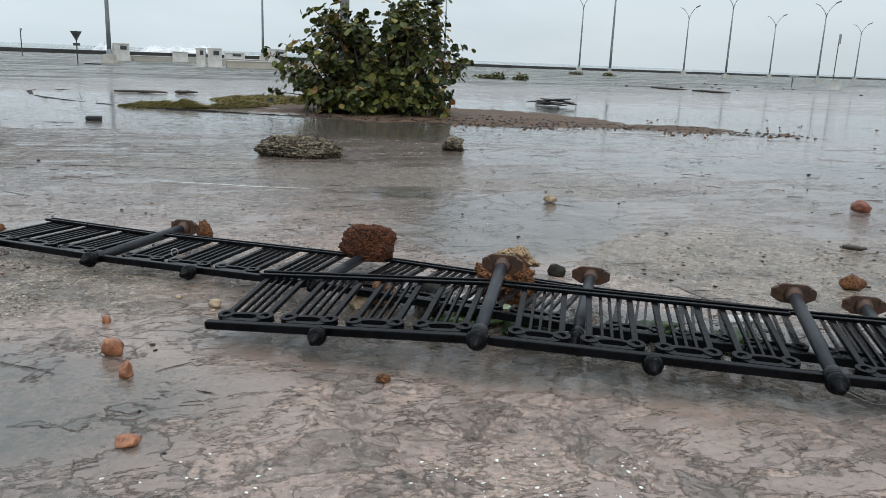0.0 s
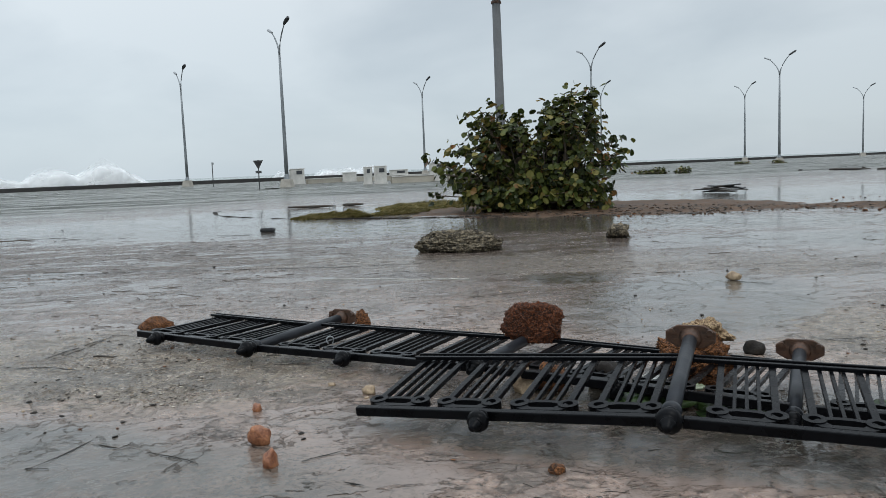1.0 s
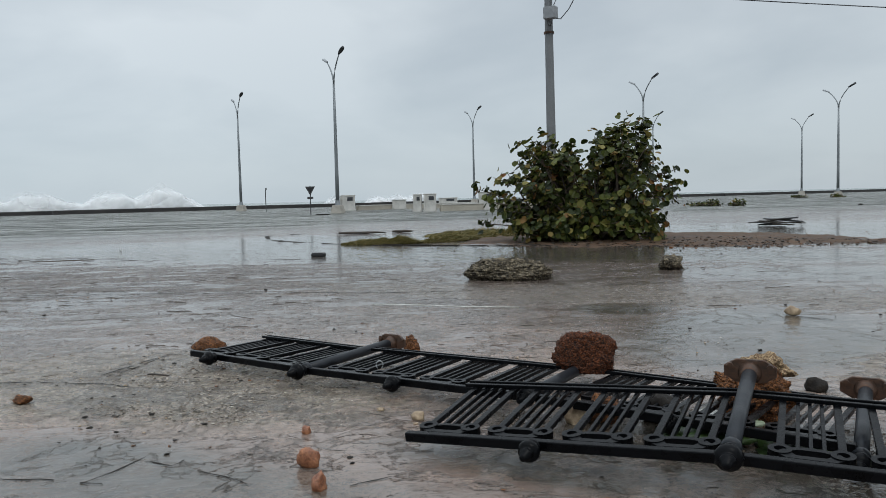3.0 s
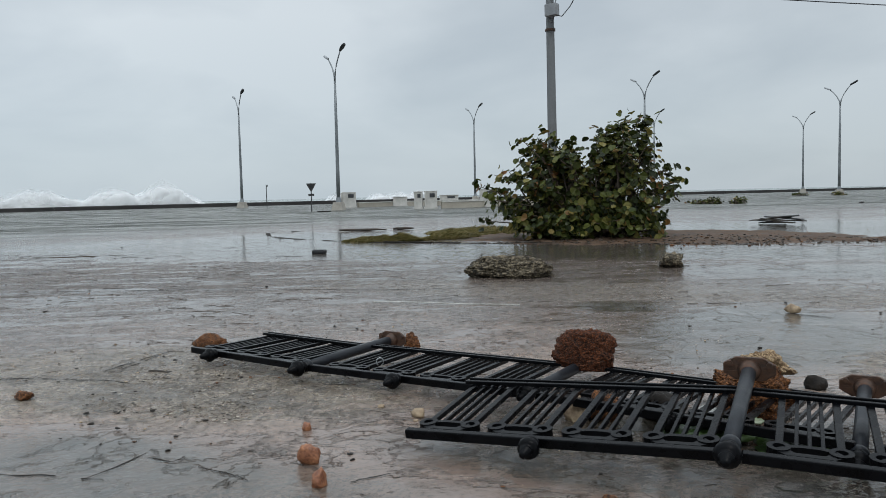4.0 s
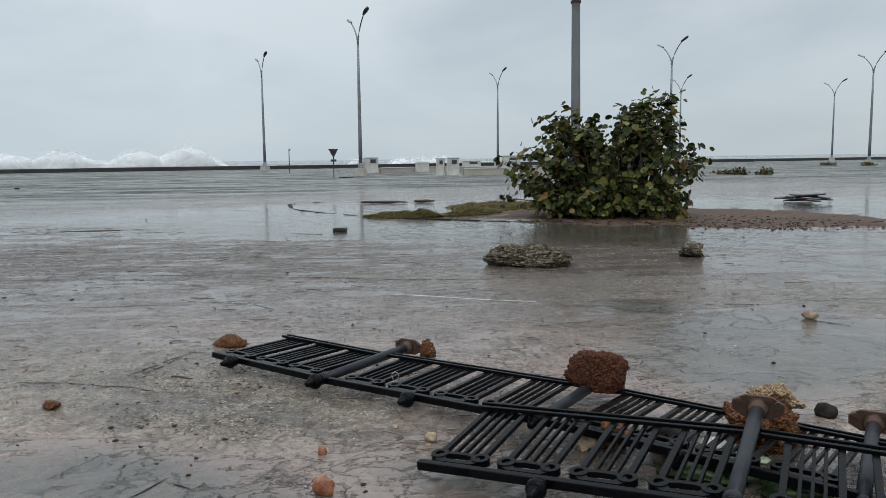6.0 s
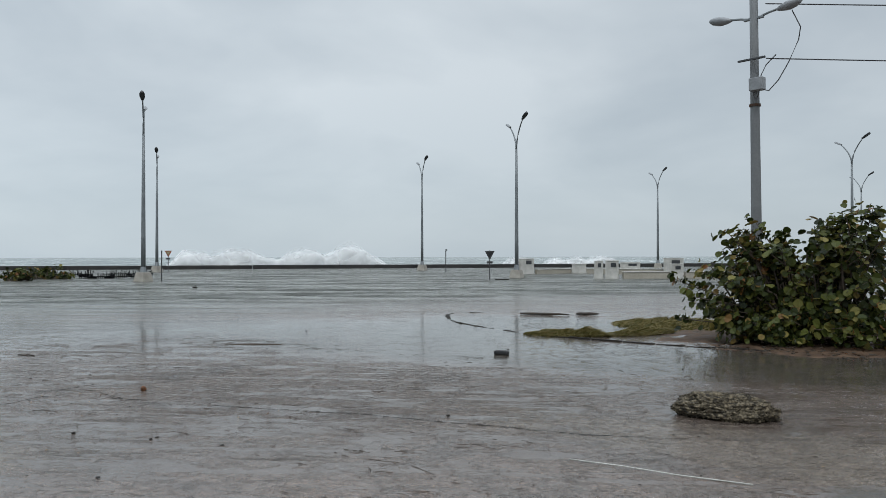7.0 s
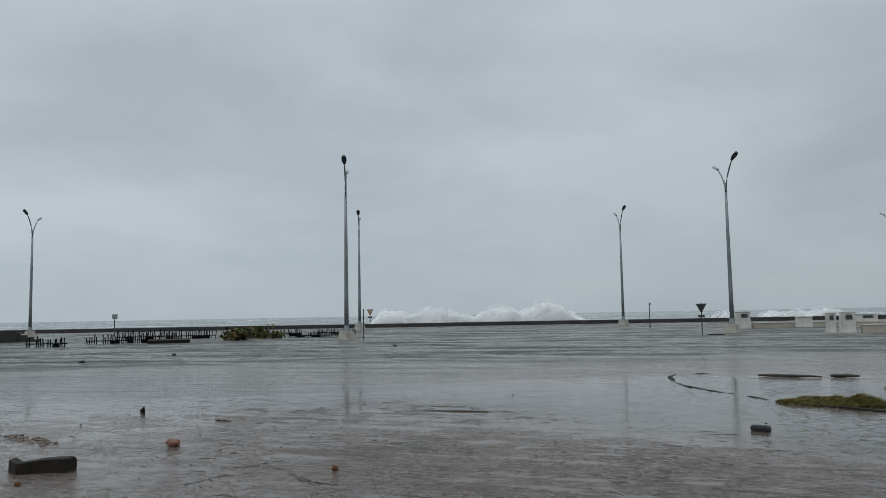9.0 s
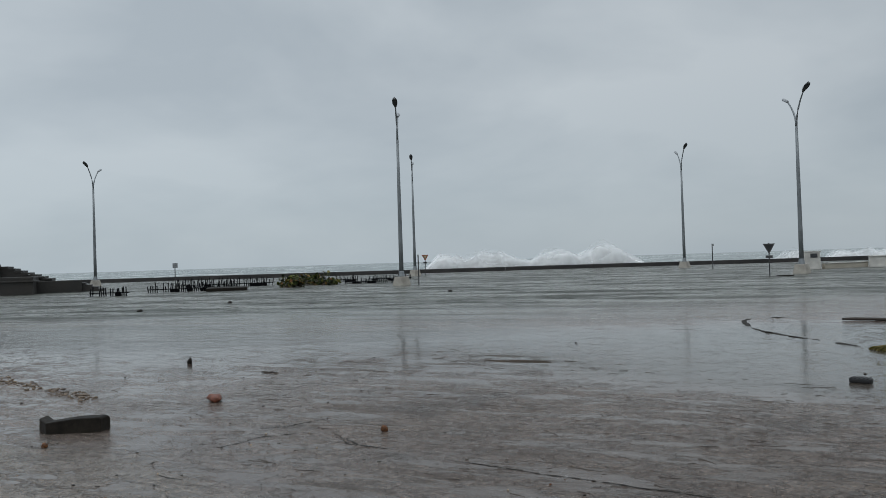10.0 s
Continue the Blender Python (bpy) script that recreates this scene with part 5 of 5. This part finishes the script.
def crack(points, seed):
    rng = random.Random(seed)
    dense = []
    for (ax, ay), (bx, by) in zip(points, points[1:]):
        cnt = max(2, int(math.hypot(bx - ax, by - ay) / 0.05))
        dense += [(ax + (bx - ax) * k / cnt, ay + (by - ay) * k / cnt) for k in range(cnt)]
    dense.append(points[-1])
    far = math.hypot(points[0][0], points[0][1])
    wide = (0.0065 + 0.0009 * far) * 0.62
    bm = bmesh.new()
    rows = []
    for k, (x, y) in enumerate(dense):
        ax, ay = dense[max(0, k - 1)]
        bx, by = dense[min(len(dense) - 1, k + 1)]
        d = math.hypot(bx - ax, by - ay) or 1
        nx, ny = -(by - ay) / d, (bx - ax) / d
        w = wide * rng.choice((0.3, 0.6, 0.8, 1.0, 1.3)) * min(1, 0.3 + k / 2, 0.3 + (len(dense) - 1 - k) / 2)
        j = rng.gauss(0, wide * 0.4) + 0.035 * noise.noise((x * 3, y * 3, seed))
        low = ground_z(x, y)
        rows.append([bm.verts.new((x + nx * (j + s * w), y + ny * (j + s * w), low + z)) for s, z in ((-1, 0.003), (0, 0.0045), (1, 0.003))])
    for a, b in zip(rows, rows[1:]):
        if rng.random() < 0.1:
            continue
        for i in range(2):
            bm.faces.new((a[i], a[i + 1], b[i + 1], b[i]))
    bmesh.ops.recalc_face_normals(bm, faces=bm.faces)
    ob = mesh_ob("pavement_joint", bm, M["crack"])
    tagged(ob, "dark silted joint in the wet pavement", "pavement joint", kind="structure")


for k, c in enumerate(CRACKS):
    crack(c, k)


def silt_ridges(name, count, area, lengths, width, turn, seed, label):
    """Short ragged ridges of dark silt, combed by the water, gathered in drifts."""
    rng = random.Random(seed)
    x0, x1, y0, y1 = area
    verts, faces = [], []
    while count:
        x, y = rng.uniform(x0, x1), rng.uniform(y0, y1)
        if noise.noise((x * 0.5, y * 0.9, seed)) + rng.gauss(0, 0.15) < 0.02 or bed_height(x, y) > -0.03 or math.hypot((x - 0.1) / 1.0, (y - 5.9) / 1.4) < 1:
            continue
        count -= 1
        a = radians(rng.gauss(*turn))
        length = lengths[0] + (lengths[1] - lengths[0]) * rng.random() ** 3
        n = max(3, int(length / 0.035))
        px, py, o = x, y, len(verts)
        for k in range(n + 1):
            a += rng.gauss(0, 0.13)
            px, py = px + math.cos(a) * length / n, py + math.sin(a) * length / n
            w = rng.uniform(*width) * rng.uniform(0.3, 1.0) * min(1, 0.15 + k / 2, 0.15 + (n - k) / 2)
            nx, ny = -math.sin(a) * w, math.cos(a) * w
            z = ground_z(px, py) + 0.002
            verts += [(px - nx, py - ny, z - 0.003), (px, py, z + w * 0.35), (px + nx, py + ny, z - 0.003)]
        for k in range(n):
            c = o + 3 * k
            faces += [(c, c + 3, c + 4, c + 1), (c + 1, c + 4, c + 5, c + 2)]
    me = bpy.data.meshes.new(name)
    me.from_pydata(verts, [], faces)
    me.materials.append(M["silt_ridge"])
    me.shade_smooth()
    tagged(new(name, me), label, "silt", kind="stuff")


silt_ridges("silt_ridges", 420, (-5, 3.2, 2.3, 5.8), (0.015, 0.13), (0.0012, 0.004), (10, 20), 5, "small dark ridges of silt and crust on wet concrete")
silt_ridges("silt_ridges", 420, (-14, 5, 5.2, 11.5), (0.04, 0.3), (0.002, 0.009), (18, 16), 6, "long thin ridges of dark silt combed by the flood")

cord = mesh_ob("cord", tube([(-3.22, 6.66, 0.008), (-2.8, 6.70, 0.01), (-2.35, 6.71, 0.008), (-1.85, 6.77, 0.01)], 0.0045, 6), M["plastic_white"], None, True)
tagged(cord, "thin white cord lying on wet concrete", "cord")

# ---- utility pole with two lanterns ----
def utility_pole():
    root = thing("utility_pole", pose(-5.38, 21.4, 0, 0, -0.4, -12), "tall grey concrete utility pole with two street lanterns and cables", "utility pole")
    part("pole", tube([(0, 0, -0.2), (0, 0, 3), (0, 0, 6), (0, 0, 9.2)], [0.14, 0.125, 0.108, 0.095], 14), M["pole"], root, smooth=True)
    for side in (-1, 1):
        arm = part("lantern_arm", tube([(side * 0.1, 0, 7.55), (side * 0.35, 0, 7.62), (side * 0.62, 0, 7.66)], 0.03, 8), M["steel"], root, smooth=True)
        bm = bmesh.new()
        bmesh.ops.create_uvsphere(bm, u_segments=14, v_segments=9, radius=1.0)
        for v in bm.verts:
            k = 1 - 0.35 * max(0, -v.co.x)
            v.co = Vector((v.co.x * 0.33, v.co.y * 0.14 * k, v.co.z * (0.1 if v.co.z > 0 else 0.13) * k))
        head = part("lantern", bm, M["lamp_grey"], arm, "grey oval lantern", True)
        head.matrix_basis = pose(side * 0.88, 0, 7.7, 0, 0, 0 if side > 0 else 180) @ pose(0, 0, 0, 0, -10, 0)
    part("bracket", box((0.5, 0.08, 0.06), (0.0, 0, 7.56), 0.01), M["steel"], root)
    part("crossbar", box((0.7, 0.06, 0.05), (0.02, -0.2, 6.5), 0.01), M["lamp_dark"], root)
    bx = part("junction_box", box((0.34, 0.22, 0.32), (0.17, -0.22, 5.85), 0.02), M["lamp_grey"], root, "grey metal junction box")
    part("cable_loop", tube([(0.18 + 0.07 * math.cos(a), -0.3, 5.66 + 0.16 * math.sin(a)) for a in [radians(k) for k in range(180, 361, 20)]], 0.015, 6), M["cable"], bx)
    part("band", tube([(0, 0, 5.35), (0, 0, 5.41)], 0.142, 14), M["rust"], root)
    part("insulator", tube([(0.2, 0, 8.05), (0.26, 0, 8.05), (0.34, 0, 8.06)], [0.03, 0.06, 0.03], 8), M["lamp_dark"], root)
    part("drop_cable", tube([(0.95, 0, 7.55), (1.15, 0, 7.1), (1.1, 0, 6.8), (0.85, 0, 6.3), (0.65, -0.1, 5.9), (0.45, -0.2, 5.65), (0.3, -0.22, 5.7)], 0.014, 5), M["cable"], root)
    part("drop_cable", tube([(0.55, 0, 6.55), (0.3, 0, 6.35), (0.22, -0.1, 6.1), (0.2, -0.15, 5.95)], 0.014, 5), M["cable"], root)
    for z, sag, tail in ((6.5, 0.25, 0.0), (7.86, 0.2, 0.05), (8.05, 0.25, 0.1), (8.18, 0.05, 0.4)):
        pts = []
        for k in range(25):
            s = k / 24
            pts.append((0.3 + 31 * s, 34 * s, z - 4 * sag * s * (1 - s) * 1.3 + tail * s))
        part("overhead_cable", tube(pts, 0.016, 5), M["cable"], root, smooth=True)


utility_pole()

# ---- signs and thin posts ----
def yield_sign(at, turn, height, faded, label):
    root = thing("yield_sign", pose(at[0], at[1], rise(at[0], at[1]), 0, 0, turn), label, "road sign")
    part("post", tube([(0, 0, -0.1), (0, 0, height)], 0.035, 8), M["sign_back"], root)
    tri = [(-0.34, 0.27), (0.34, 0.27), (0.04, -0.29), (-0.04, -0.29)]
    bm = add_prism(bmesh.new(), tri, -0.015, 0.015)
    bmesh.ops.recalc_face_normals(bm, faces=bm.faces)
    plate = part("plate", bm, M["sign_red"] if faded else M["sign_back"], root, "faded red border" if faded else "dark weathered plate")
    plate.matrix_basis = pose(0, -0.06, height - 0.3, 90, 0, 0)
    bm = add_prism(bmesh.new(), [(x * 0.6, y * 0.6 + 0.03) for x, y in tri], 0.016, 0.022)
    part("face", bm, M["sign_face"] if faded else M["black_paint"], plate)
    part("small_plate", box((0.4, 0.03, 0.16), (0, -0.05, height - 0.82), 0.01), M["sign_back"], root)


yield_sign((-29.1, 46.6, 0), 32, 2.0, False, "dark weathered triangular yield sign on a thin post")
yield_sign((-67.6, 48.1, 0), 55, 2.1, True, "faded red and yellow triangular yield sign on a thin post")
mesh_plate = mesh_ob("fallen_plate", box((0.95, 0.5, 0.08), (0, 0, 0.04), 0.02), M["kerb"], None, False)
mesh_plate.matrix_basis = pose(-28.3, 46.9, 0, 0, 0, 30)
tagged(mesh_plate, "dark flat plate on the flooded road by a sign", "plate")


def thin_post(at, height, label, box_size=None):
    root = thing("marker_post", pose(at[0], at[1], rise(at[0], at[1]), 0, 0, 40), label, "post")
    part("post", tube([(0, 0, -0.1), (0, 0, height)], 0.04, 8), M["sign_back"], root)
    if box_size:
        part("sign_plate", box(box_size, (0.05, -0.05, height - box_size[2] / 2), 0.01), M["lamp_grey"], root)


thin_post((-44.9, 31.7, 0), 2.0, "thin grey post standing in flood water")
thin_post((-42.9, 60.8, 0), 2.2, "thin dark post with a small cap in flood water", (0.16, 0.16, 0.2))
thin_post((-73.5, 24.8, 0), 2.0, "thin post with a small square sign by the sea wall", (0.5, 0.05, 0.42))
thin_post((24.5, 73.5, 0), 4.6, "thin post with a dark sign at the road side", (0.25, 0.1, 0.8))
thin_post((21.2, 73.7, 0), 1.0, "low post with a wide dark plate", (0.9, 0.4, 0.2))


# ---- concrete booths and low walls of the shore road ----
def booth(at, turn, size, label, window=True):
    root = thing("concrete_booth", pose(at[0], at[1], rise(at[0], at[1]), 0, 0, turn), label, "concrete booth", "booths by the shore road")
    w, d, h = size
    part("body", box((w, d, h), (0, 0, h / 2), 0.03), M["concrete"], root)
    part("cap", box((w + 0.08, d + 0.08, 0.07), (0, 0, h + 0.02), 0.015), M["concrete"], root)
    part("foot", box((w + 0.1, d + 0.1, 0.14), (0, 0, 0.05), 0.02), M["concrete"], root)
    if window:
        part("hatch", box((w * 0.42, 0.04, h * 0.24), (w * 0.12, -d / 2 - 0.005, h * 0.78), 0.01), M["lamp_dark"], root, "dark hatch")
    for s in (-1, 1):
        part("pilaster", box((0.12, 0.06, h * 0.94), (s * (w / 2 - 0.06), -d / 2 - 0.02, h * 0.49), 0.01), M["concrete"], root)
    return root


booth((-33.9, 60.3, 0), 30, (1.15, 1.0, 1.3), "pale concrete booth with a dark hatch beside a street lamp")
booth((-34.9, 61.2, 0), 30, (0.6, 0.8, 1.25), "narrow pale concrete booth beside another booth", False)
booth((-31.2, 64.9, 0), 26, (1.25, 0.9, 0.8), "low pale concrete booth", False)
booth((-23.0, 53.2, 0), 22, (0.9, 0.8, 1.25), "large pale concrete booth with a dark hatch")
booth((-23.85, 52.85, 0), 22, (0.6, 0.8, 1.22), "pale concrete booth joined to a larger one", True)
booth((-30.3, 74.5, 0), 22, (1.9, 1.0, 0.85), "low concrete booth with a dark hatch behind a wall")
booth((-19.3, 56.0, 0), 18, (0.85, 0.8, 1.0), "pale concrete booth at the end of a low wall")
booth((-23.0, 66.0, 0), 18, (1.6, 1.0, 1.35), "pale concrete booth with a dark hatch behind the bush")
booth((23.0, 68.2, 0), -15, (0.8, 0.7, 0.75), "small pale concrete booth at the road side", False)


def low_wall(a, b, h, label):
    a, b = Vector(a), Vector(b)
    d = b - a
    root = thing("low_wall", Matrix.LocRotScale(Vector((*((a + b) / 2), rise(*((a + b) / 2)))), Euler((0, 0, math.atan2(d.y, d.x))), None), label, "low wall", kind="structure")
    part("body", box((d.length, 0.3, h), (0, 0, h / 2 - 0.05), 0.02), M["low_wall"], root)
    part("coping", box((d.length, 0.38, 0.07), (0, 0, h - 0.015), 0.015), M["concrete"], root)


low_wall((-33.2, 60.6), (-31.9, 64.6), 0.42, "low sand-coloured concrete wall between booths")
low_wall((-22.3, 53.5), (-19.8, 55.8), 0.5, "low sand-coloured concrete wall between booths")
low_wall((-18.8, 56.2), (-12.0, 62.5), 0.5, "low sand-coloured concrete wall behind the bush")
low_wall((-30.5, 65.0), (-23.9, 66.0), 0.45, "low sand-coloured concrete wall between booths")


# ---- stepped stone monument base ----
def monument():
    root = thing("monument_base", pose(-66.8, 10.5, 0, 0, 0, 76), "stained grey stone terrace with steps and a stout pedestal", "monument")
    part("terrace", box((11.0, 9.0, 1.5), (-3.6, 4.0, 0.6), 0.05), M["monument"], root)
    part("ledge", box((11.2, 9.2, 0.12), (-3.6, 4.0, 1.02), 0.03), M["monument"], root)
    part("upper_terrace", box((7.0, 6.0, 0.9), (-4.2, 5.0, 1.75), 0.05), M["monument"], root)
    part("pedestal", tube([(-1.9, 4.6, 2.1), (-1.9, 4.6, 2.6), (-1.9, 4.6, 2.75), (-1.9, 4.6, 3.4), (-1.9, 4.6, 3.45)], [1.15, 1.05, 0.9, 0.78, 0.66], 8), M["monument"], root)
    part("pedestal_cap", tube([(-1.9, 4.6, 3.42), (-1.9, 4.6, 3.62)], [0.45, 0.4], 8), M["seawall"], root)
    part("buttress", box((1.4, 1.2, 1.1), (-3.2, 3.6, 2.6), 0.06), M["monument"], root)
    part("rear_block", box((3.0, 2.5, 1.6), (-5.6, 5.2, 2.9), 0.06), M["seawall"], root)
    for k in range(7):
        part("step", box((0.5, 3.6, 0.17), (-0.45 + 0.5 * k, 5.5, 2.1 - 0.17 * k), 0.015), M["monument"], root)
        part("step_base", box((0.5, 3.5, 2.0 - 0.17 * k), (-0.45 + 0.5 * k, 5.5, (2.0 - 0.17 * k) / 2), 0.01), M["monument"], root)
    part("side_wall", box((3.4, 0.5, 1.05), (3.3, 2.2, 0.45), 0.04), M["monument"], root)
    for k in range(4):
        part("low_step", box((0.45, 2.4, 0.75 - 0.17 * k), (5.0 + 0.45 * k, 3.4, (0.75 - 0.17 * k) / 2), 0.015), M["monument"], root)


monument()


# ---- iron pickets left standing by the shore ----
def picket_run(a, b, h, seed, label):
    a, b = Vector(a), Vector(b)
    d = b - a
    rng = random.Random(seed)
    root = thing("picket_fence", Matrix.LocRotScale(Vector((*a, rise(*a))), Euler((0, 0, math.atan2(d.y, d.x))), None), label, "picket fence", "iron pickets by the shore")
    part("rail", box((d.length, 0.05, 0.06), (d.length / 2, 0, h * 0.35), 0.01), M["iron"], root)
    cnt = max(4, int(d.length / 0.14))
    first = None
    for k in range(cnt):
        if rng.random() < 0.13:
            continue
        m = pose((k + 0.5) * d.length / cnt, 0, 0, rng.uniform(-7, 7), rng.uniform(-8, 8), 0) @ Matrix.Diagonal((1, 1, rng.uniform(0.7, 1.15), 1))
        if first is None:
            bm = tube([(0, 0, -0.1), (0, 0, h * 0.82), (0, 0, h * 0.86), (0, 0, h)], [0.035, 0.035, 0.055, 0.01], 6)
            first = part("picket", bm, M["iron"], root)
            first.matrix_basis = m
        else:
            again(first, m)
    for k in range(int(d.length / 1.3)):
        p = part("infill_panel", box((rng.uniform(0.3, 0.7), 0.04, h * 0.4), bevel=0.01), M["iron"], root)
        p.matrix_basis = pose(rng.uniform(0.4, d.length - 0.4), 0.03, h * 0.2, rng.uniform(-6, 6), 0, 0)


picket_run((-54.9, 13.7), (-53.3, 15.7), 0.62, 1, "short run of black iron pickets standing in flood water")
picket_run((-56.7, 17.7), (-54.2, 23.2), 0.6, 2, "broken run of black iron pickets standing in flood water")
picket_run((-62.5, 21.5), (-59.5, 28.0), 0.7, 3, "broken run of black iron pickets with dark infill near the shore")
picket_run((-62.5, 30.0), (-59.4, 35.5), 0.5, 4, "sparse run of leaning iron pickets near the shore")
picket_run((-54.5, 31.5), (-51.6, 34.2), 0.4, 5, "dark leaning pickets at the end of a fence")
picket_run((-59.0, 36.3), (-57.2, 39.4), 0.45, 6, "short run of dark iron pickets near the road")
slab = mesh_ob("concrete_slab", box((2.6, 1.4, 0.28), (0, 0, 0.12), 0.03), M["kerb"], None, False)
slab.matrix_basis = pose(-53.2, 21.9, 0, 2, 0, 66)
tagged(slab, "dark flat concrete slab in flood water", "slab")
for k, (x, y) in enumerate(((-34.5, 26.5), (-33.5, 11.0), (-36.0, 15.5), (-15.6, 7.0))):
    rock("dark_stone", (0.3, 0.2, 0.09) if k < 3 else (0.12, 0.08, 0.1), (x, y, 0), M["dark_rock"], "dark lump standing out of the flood water", 90 + k)


# ---- breaking waves behind the sea wall ----
def spray_material():
    m, n, l, b = material("airborne_sea_spray", 0.95)
    co = n.new("ShaderNodeTexCoord").outputs["Object"]
    att = n.new("ShaderNodeAttribute")
    att.attribute_name = "mist"
    a = noise_node(n, l, 0.3, 4, 0.45, co, 0.3)
    l.new(ramp_node(n, l, noise_node(n, l, 0.4, 5, 0.6, co), [(0.3, (0.84, 0.85, 0.85)), (0.6, (0.97, 0.97, 0.97))]), b.inputs["Base Color"])
    b.inputs["Specular IOR Level"].default_value = 0.05
    thin = math_node(n, l, "ADD", att.outputs["Fac"], math_node(n, l, "MULTIPLY", math_node(n, l, "SUBTRACT", a, 0.5), 1.4))
    alpha = range_node(n, l, thin, 0.12, 0.85, 0.0, 0.97)
    tr = n.new("ShaderNodeBsdfTranslucent")
    tr.inputs[0].default_value = (0.93, 0.94, 0.94, 1)
    half = n.new("ShaderNodeMixShader")
    half.inputs[0].default_value = 0.45
    l.new(b.outputs[0], half.inputs[1])
    l.new(tr.outputs[0], half.inputs[2])
    clear = n.new("ShaderNodeBsdfTransparent")
    ms = n.new("ShaderNodeMixShader")
    l.new(alpha, ms.inputs[0])
    l.new(clear.outputs[0], ms.inputs[1])
    l.new(half.outputs[0], ms.inputs[2])
    l.new(ms.outputs[0], n["Material Output"].inputs[0])
    return m


M["spray"] = spray_material()


def spray(centre, half, height, shells, seed, label, name="wave_spray"):
    """A wave thrown up at the wall: lumpy shells one within the other, thinning to mist at the top."""
    rng = random.Random(seed)
    verts, faces, mist = [], [], []
    crests = [(rng.uniform(-0.75, 0.75), rng.uniform(0.14, 0.3), rng.uniform(0.6, 1.0)) for _ in range(5)]

    def env(u):
        e = max(h * math.exp(-((u - c) / w) ** 2) for c, w, h in crests)
        return (0.15 + 0.85 * e) * min(1, max(0, (1 - abs(u)) * 5))

    nu, nv = max(40, int(half * 7)), 22
    for k in range(shells):
        scale = 1.3 - 0.2 * k
        cover = 0.55 + 0.35 * k
        o = len(verts)
        for i in range(nu + 1):
            u = -1 + 2 * i / nu
            e = env(u) * height * scale
            for j in range(nv + 1):
                a = math.pi * j / nv
                lump = Vector((u * half * 0.7, 3 * math.cos(a), 3 * math.sin(a)))
                w = 1 + 0.35 * noise.noise(lump * 0.5 + Vector((seed, k, 0))) + 0.14 * noise.noise(lump * 1.3 + Vector((k, seed, 0))) + 0.04 * noise.noise(lump * 3 + Vector((k, 0, seed)))
                z = e * math.sin(a) ** 0.8 * w
                v = 3.0 + (1.5 * scale) * math.cos(a) * w
                p = WALL_AT + ROW * (centre + u * half) + SEAWARD * v
                verts.append((p.x, p.y, z - 0.2))
                mist.append(cover * max(0.0, 1.1 - 0.8 * math.sin(a) ** 1.5 * (z / max(0.3, height * 0.8))) if e > 0.05 else 0)
        for i in range(nu):
            for j in range(nv):
                c = o + i * (nv + 1) + j
                faces.append((c, c + 1, c + nv + 2, c + nv + 1))
    me = bpy.data.meshes.new(name)
    me.from_pydata(verts, [], faces)
    me.attributes.new("mist", "FLOAT", "POINT").data.foreach_set("value", np.array(mist, dtype=np.float32))
    me.materials.append(M["spray"])
    me.shade_smooth()
    tagged(new(name, me), label, "wave", kind="stuff")


spray(14, 15, 3.1, 4, 3, "white wave bursting behind the sea wall")
spray(50, 9, 1.7, 3, 5, "white wave bursting behind the sea wall beyond the booths")
spray(120, 60, 0.8, 2, 7, "low line of white surf behind the sea wall")
spray(-12, 12, 0.8, 2, 8, "low white surf behind the sea wall")
